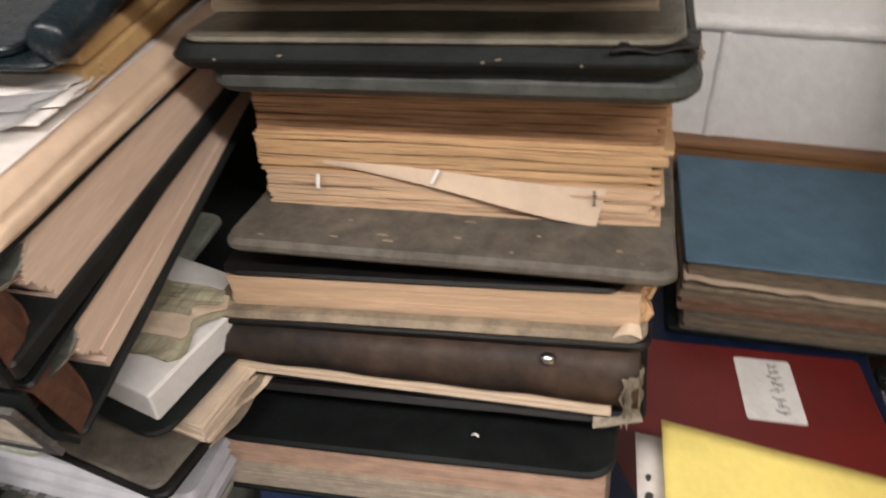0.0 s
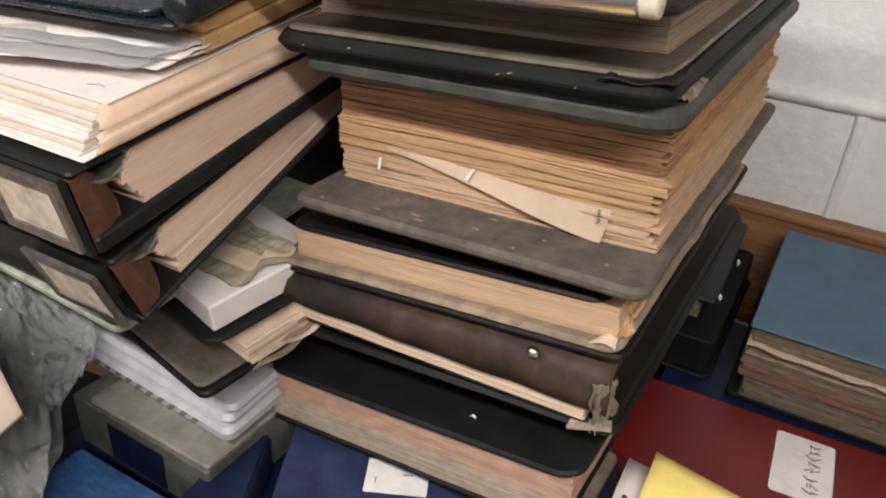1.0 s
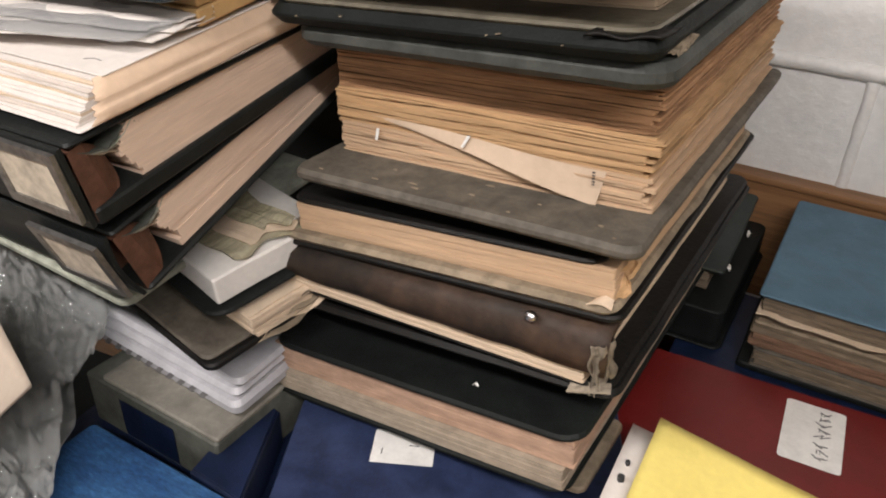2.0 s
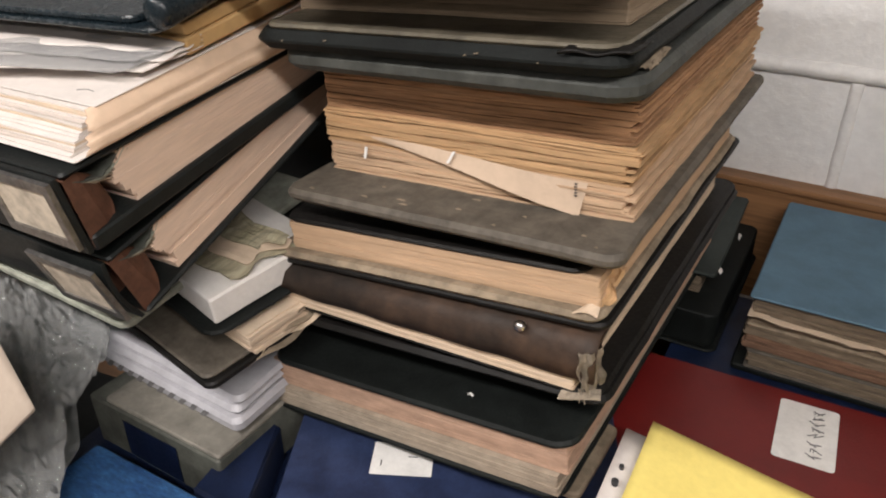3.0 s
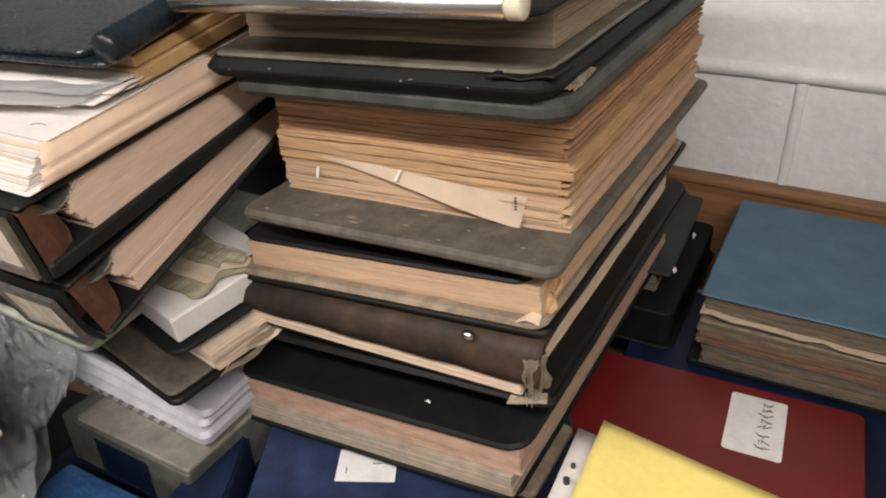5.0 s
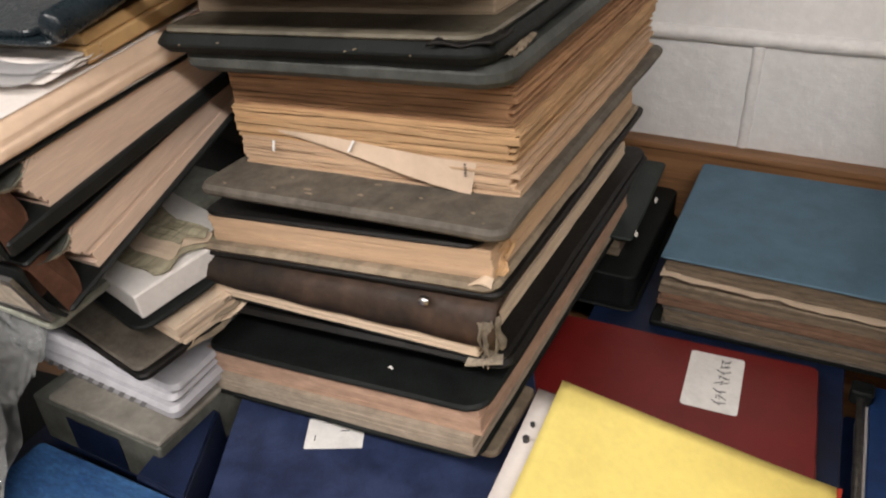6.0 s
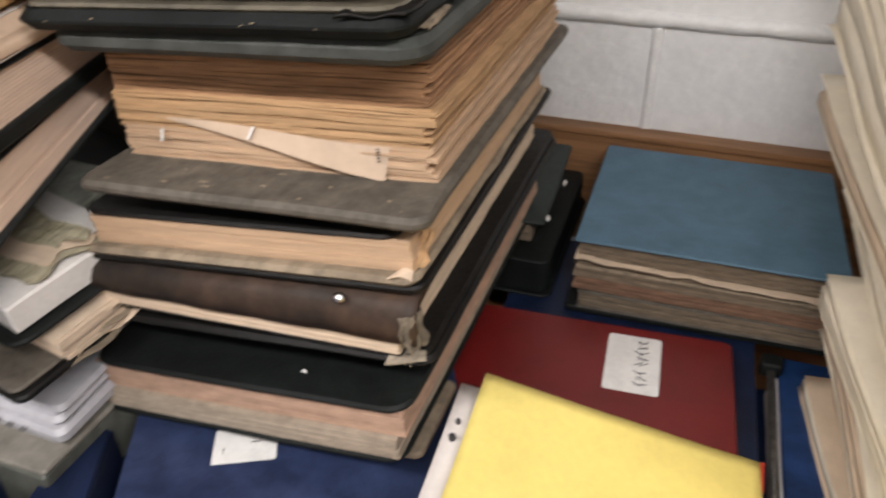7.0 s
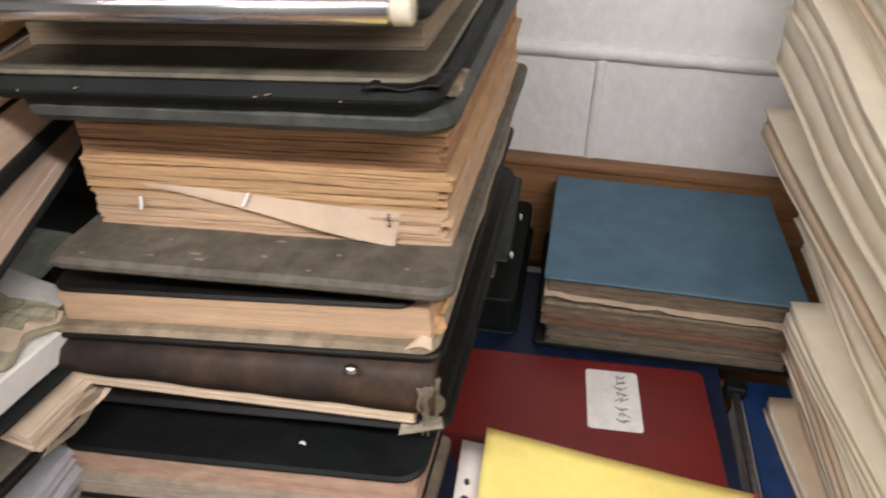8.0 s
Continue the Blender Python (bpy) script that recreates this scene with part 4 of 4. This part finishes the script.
sheet(bm, [(0.124, -0.448, 0.1365), (0.143, -0.448, 0.1365), (0.1440, -0.421, 0.1365), (0.124, -0.425, 0.1365)], 2, 2, 0.001)
part("red_tab", bm, RED_TAB, yb, "orange-red index tab")

# blue-topped books at the back
lying("blue_book", "teal-blue covered book with torn tan page edges", "book", pose(0.089, -0.245, 0.1475, 0, 0, 1), [
    ("b", "bottom_cover", DIRTY_BOARD, -0.112, 0.112, 0.0, 0.20, 0.0, 0.003, 0.003),
    ("p", "page_block", SHADED_DUN, -0.110, 0.110, 0.003, 0.198, 0.0032, 0.029, 9),
    ("b", "top_cover", TEAL, -0.114, 0.114, -0.002, 0.203, 0.0292, 0.0320, 0.003)], "books at the back")
bl = thing("torn_sheet", "torn white sheet between the page edges", "paper", pose(0.089, -0.245, 0.1595, 0, 0, 1), "books at the back")
bm = bmesh.new()
sheet(bm, [(-0.112, -0.005, 0.002), (0.108, -0.004, -0.004), (0.108, 0.02, -0.003), (-0.112, 0.02, 0.002)], 24, 2, 0.0009,
      lambda u, v: (0, wob(u, 0, 3, 0.004, 12) * (1 - v), wob(u, 1, 3, 0.002, 8)))
part("torn_edge", bm, PAPER_CREAM, bl)
lying("brown_book", "brown-paged book in the small pile", "book", pose(0.090, -0.247, 0.1258, 0, 0, 1), [
    ("p", "page_block", SHADED_BROWN, -0.112, 0.108, 0.002, 0.20, 0.0, 0.012, 4),
    ("p", "lower_page_block", SHADED_DUN, -0.114, 0.108, 0.004, 0.20, 0.0122, 0.0215, 3)], "books at the back")
lying("grey_book", "grey paper-covered book in the small pile", "book", pose(0.092, -0.247, 0.1062, 0, 0, 1.5), [
    ("b", "bottom_cover", GREY_BOARD, -0.110, 0.108, 0.0, 0.20, 0.0, 0.0020, 0.003),
    ("p", "page_block", SHADED_DUN, -0.108, 0.106, 0.002, 0.20, 0.0022, 0.0165, 5),
    ("b", "top_cover", GREY_BOARD, -0.110, 0.108, 0.0, 0.20, 0.0168, 0.0193, 0.003)], "books at the back")
lying("black_file", "black file at the bottom of the small pile", "file", pose(0.092, -0.245, 0.0992, 0, 0, 2), [
    ("b", "cover", BLACK_CLOTH, -0.120, 0.125, 0.0, 0.205, 0.0, 0.0068, 0.004)], "books at the back")

# dark books in the gap behind the tall pile
lying("dark_green_book", "dark green book with chipped edges and tan pages", "book", pose(-0.125, -0.212, 0.1400, 4, 1, 2), [
    ("p", "page_block", SHADED_DUN, -0.10, 0.050, 0.006, 0.155, 0.0, 0.0235, 9),
    ("b", "top_cover", GREEN_BLACK, -0.10, 0.064, 0.0, 0.158, 0.0240, 0.0280, 0.004)], "books at the back")
lying("black_navy_book", "blackish navy book under the dark green book", "book", pose(-0.115, -0.236, 0.0995, 0, 0, 1), [
    ("b", "cover", BLACK_CLOTH, -0.10, 0.066, 0.0, 0.20, 0.003, 0.0385, 0.010),
    ("b", "bottom_board", BLACK_CLOTH, -0.10, 0.070, -0.004, 0.205, 0.0, 0.0029, 0.010)], "books at the back")
rr = random.Random(12)
chips = thing("paper_chips", "torn white paper chips along the dark book", "paper", pose(-0.060, -0.14, 0.171), "books at the back")
for k in range(2):
    bm = bmesh.new()
    y = -0.065 + 0.075 * k
    sheet(bm, [(0.0, y, -0.002), (0.0016 + 0.001 * rr.random(), y, -0.005), (0.002, y + 0.005, -0.003), (0.0, y + 0.005, 0.000)], 4, 4, 0.0006, lambda u, v: (wob(u, v, k, 0.003, 3), 0, wob(v, u, k, 0.004, 3)))
    part("chip", bm, LABEL, chips)

# tall pile of cream files, thicker at their far ends so that the pile slumps forwards
rr = random.Random(21)
PILE_Z = TABLE_Z + 0.0447


def soft_wad(bm, edge, width, d, low, high, seed, wear=0.0015):
    """A limp wad with a wavy long edge. low(y), high(y): its under and upper side."""
    secs = []
    for j in range(21):
        y = d * j / 20
        lo, hi = low(y), high(y)
        e = edge + 0.0028 * math.sin(y * 17 + seed) + wob(y, seed, 0, wear, 30)
        r = min(0.003, (hi - lo) * 0.3)
        secs.append([bm.verts.new(p) for p in ((width, y, lo), (e + r, y, lo), (e, y, lo + r * 0.6), (e + 0.0004, y, (lo + hi) / 2), (e, y, hi - r * 0.6), (e + r, y, hi), (width, y, hi))])
    for p, q in zip(secs, secs[1:]):
        for i in range(7):
            n = (i + 1) % 7
            bm.faces.new((p[i], p[n], q[n], q[i]))
    bm.faces.new(secs[0])
    bm.faces.new(secs[-1][::-1])


z = PILE_Z
k = 0
while z < 0.62:
    t = rr.choice((0.010, 0.014, 0.020, 0.026)) if z < 0.27 else rr.choice((0.028, 0.040, 0.050))
    x = 0.180 + 0.006 * math.sin(k * 1.3) + 0.005 * rr.uniform(-1, 1)
    x += -0.05 * min(0.16, max(0.0, z - 0.26)) + 0.12 * max(0.0, z - 0.42)
    x += 0.002 if z < 0.135 else (-0.004 if z < 0.185 else 0.0)
    yr = -0.262 if z < 0.185 else (-0.185 if z < 0.235 else -0.090)
    yr += rr.uniform(-0.025, 0.02)
    yf = -0.58 + rr.uniform(-0.03, 0.02)
    if k % 7 == 4:
        yf = -0.43
    d = yr - yf
    f = thing("file", "cream card file with soft bent edges", "file", pose(x + 0.045, yf, 0, 0, 0, 6.5 + rr.uniform(-2.2, 1.8)), "tall pile of files")

    def fan(h, y, yr=yr, d=d):
        away = max(0.0, (d - y) / 0.40)
        return PILE_Z + (h - PILE_Z) * (1 - 0.27 * away) + 0.0012 * math.sin(y * 19)
    c = 0.0011
    mat = FILE_CARD if rr.random() < 0.8 else FILE_TAN
    for nm, a, b in (("lower_cover", z, z + c), ("upper_cover", z + t - c, z + t)):
        bm = bmesh.new()
        soft_wad(bm, rr.uniform(-0.002, 0.002), 0.22, d, lambda y: fan(a, y), lambda y: fan(b, y) - 0.0002, k + 0.3)
        part(nm, bm, mat, f, "", True)
    bm = bmesh.new()
    n = max(1, int(t / 0.008)) if t < 0.028 else 2
    hs = [z + c + (t - 2 * c) * i / n for i in range(n + 1)]
    for i in range(n):
        soft_wad(bm, rr.uniform(0.0008, 0.0030), 0.218, d - 0.004, lambda y: fan(hs[i], y + 0.002), lambda y: fan(hs[i + 1], y + 0.002) - 0.0003, k + i * 0.5, 0.0008)
    bmesh.ops.translate(bm, verts=bm.verts, vec=(0, 0.002, 0))
    tagged(part("sheet_block", bm, FILE_CARD if rr.random() < 0.7 else FILE_TAN, f, "", True), kind="stuff")
    z += t + 0.0006
    k += 1

# cream envelope standing in the wrap, close to the camera
en = thing("envelope", "cream envelope with a small printed line", "envelope", pose(0, 0, 0), "left pile")
EC, EA, EB = Vector((-0.353, -0.680, 0.236)), Vector((-0.158, 0.050, 0.038)), Vector((-0.052, -0.060, -0.068))
bm = bmesh.new()
sheet(bm, [EC + EA + EB, EC + EB, EC, EC + EA], 14, 12, 0.003, lambda u, v: (0, 0, 0.005 * math.sin(math.pi * u) * math.sin(math.pi * v)))
part("envelope_body", bm, ENVELOPE, en, "", True)
bm = bmesh.new()
for k in range(10):
    a = EC + EA * (0.42 - 0.010 * k) + EB * (0.06 + 0.030 * k) + Vector((0, 0, 0.0035))
    sheet(bm, [a, a + EA * 0.016, a + EA * 0.016 + EB * 0.018, a + EB * 0.018], 1, 1, 0.0003)
part("printed_marks", bm, GREY_INK, en)

# added, not a known object: gives the clear wrap a dark ground
lying("dark_underlay", "black folder added to darken the ground under the bubble wrap", "folder", pose(-0.62, -0.70, TABLE_Z, 0, 0, 8), [
    ("b", "bottom_cover", BLACK_CLOTH, -0.16, 0.155, -0.13, 0.17, 0.0, 0.003, 0.006),
    ("p", "page_block", PAPER_GREY, -0.15, 0.15, -0.12, 0.16, 0.0032, 0.020, 6),
    ("b", "top_cover", BLACK_CLOTH, -0.16, 0.155, -0.13, 0.17, 0.0202, 0.0235, 0.006)])

# bubble wrap heap
bw = thing("bubble_wrap", "crumpled clear bubble wrap sheet", "bubble wrap", pose(0, 0, 0), "left pile")
bm = bmesh.new()
def crumple(u, v):
    a = wob(u, v, 1.3, 0.022, 5) + 0.020 * abs(noise.noise(Vector((u * 11, v * 11, 7.1)))) + 0.010 * abs(noise.noise(Vector((u * 27, v * 27, 2.1)))) + 0.006 * abs(noise.noise(Vector((u * 55, v * 55, 4.4))))
    b = 0.0030 * max(0, math.sin(u * 120) * math.sin(v * 120))
    return (wob(v, u, 3.3, 0.02, 6), wob(u, v, 5.3, 0.02, 6), a + b)
sheet(bm, [(-0.78, -0.80, 0.15), (-0.300, -0.745, 0.148), (-0.540, -0.47, 0.180), (-0.82, -0.42, 0.245)], 120, 110, 0.0010, crumple)
part("wrap_sheet", bm, CLEAR, bw)
bm = bmesh.new()
sheet(bm, [(-0.78, -0.80, 0.115), (-0.310, -0.755, 0.140), (-0.545, -0.47, 0.15), (-0.82, -0.42, 0.20)], 60, 60, 0.0012, lambda u, v: crumple(u + 3.3, v + 1.7))
part("wrap_fold", bm, CLEAR, bw)

# ---- blocks of the wall, with their raised joints ----
def block_mesh(w, h, d):
    bm = bmesh.new()
    slab(bm, [(0, 0), (w, 0), (w, h), (0, h)], 0, d, 0.0015)
    bmesh.ops.rotate(bm, verts=bm.verts, matrix=Euler((radians(90), 0, 0)).to_matrix())
    bmesh.ops.recalc_face_normals(bm, faces=bm.faces)
    me = bpy.data.meshes.new("block")
    bm.to_mesh(me)
    bm.free()
    me.materials.append(PAINT)
    return me


def bead_mesh(length, r, out):
    bm = bmesh.new()
    n = 24
    rows = []
    for j in range(n + 1):
        x = length * j / n
        rows.append([bm.verts.new((x, -out * math.sin(a) * (1 + 0.12 * math.sin(j * 2.7)) + 0.002 * (k in (0, 6)), r * -math.cos(a) * (1 + 0.06 * math.sin(j * 1.3)))) for k, a in enumerate(math.pi * i / 6 for i in range(7))])
    for p, q in zip(rows, rows[1:]):
        for k in range(6):
            f = bm.faces.new((p[k], p[k + 1], q[k + 1], q[k]))
            f.smooth = True
        bm.faces.new((p[6], p[0], q[0], q[6]))
    bm.faces.new(rows[0])
    bm.faces.new(rows[-1][::-1])
    bmesh.ops.recalc_face_normals(bm, faces=bm.faces)
    me = bpy.data.meshes.new("joint")
    bm.to_mesh(me)
    bm.free()
    me.materials.append(PAINT_BEAD)
    return me


BLOCK, BED, HEAD = block_mesh(0.392, 0.192, 0.012), bead_mesh(0.4, 0.0085, 0.009), bead_mesh(0.19, 0.0065, 0.005)
for row in range(-5, 6):
    z = 0.308 + 0.2 * row
    for col in range(-6, 6):
        x = 0.004 + 0.4 * col + (0.2 if row % 2 == 0 else 0.0)
        if x < -2.31 or x > 1.91:
            continue
        ob = new("block", BLOCK)
        ob.parent, ob.location = wall, (x + 0.004, 0.0125, z + 0.004)
        ob = new("bed_joint", BED)
        ob.parent, ob.location = wall, (x, 0.001, z)
        ob = new("head_joint", HEAD)
        ob.parent, ob.matrix_basis = wall, pose(x, 0.001, z + 0.196, 0, 90, 0)
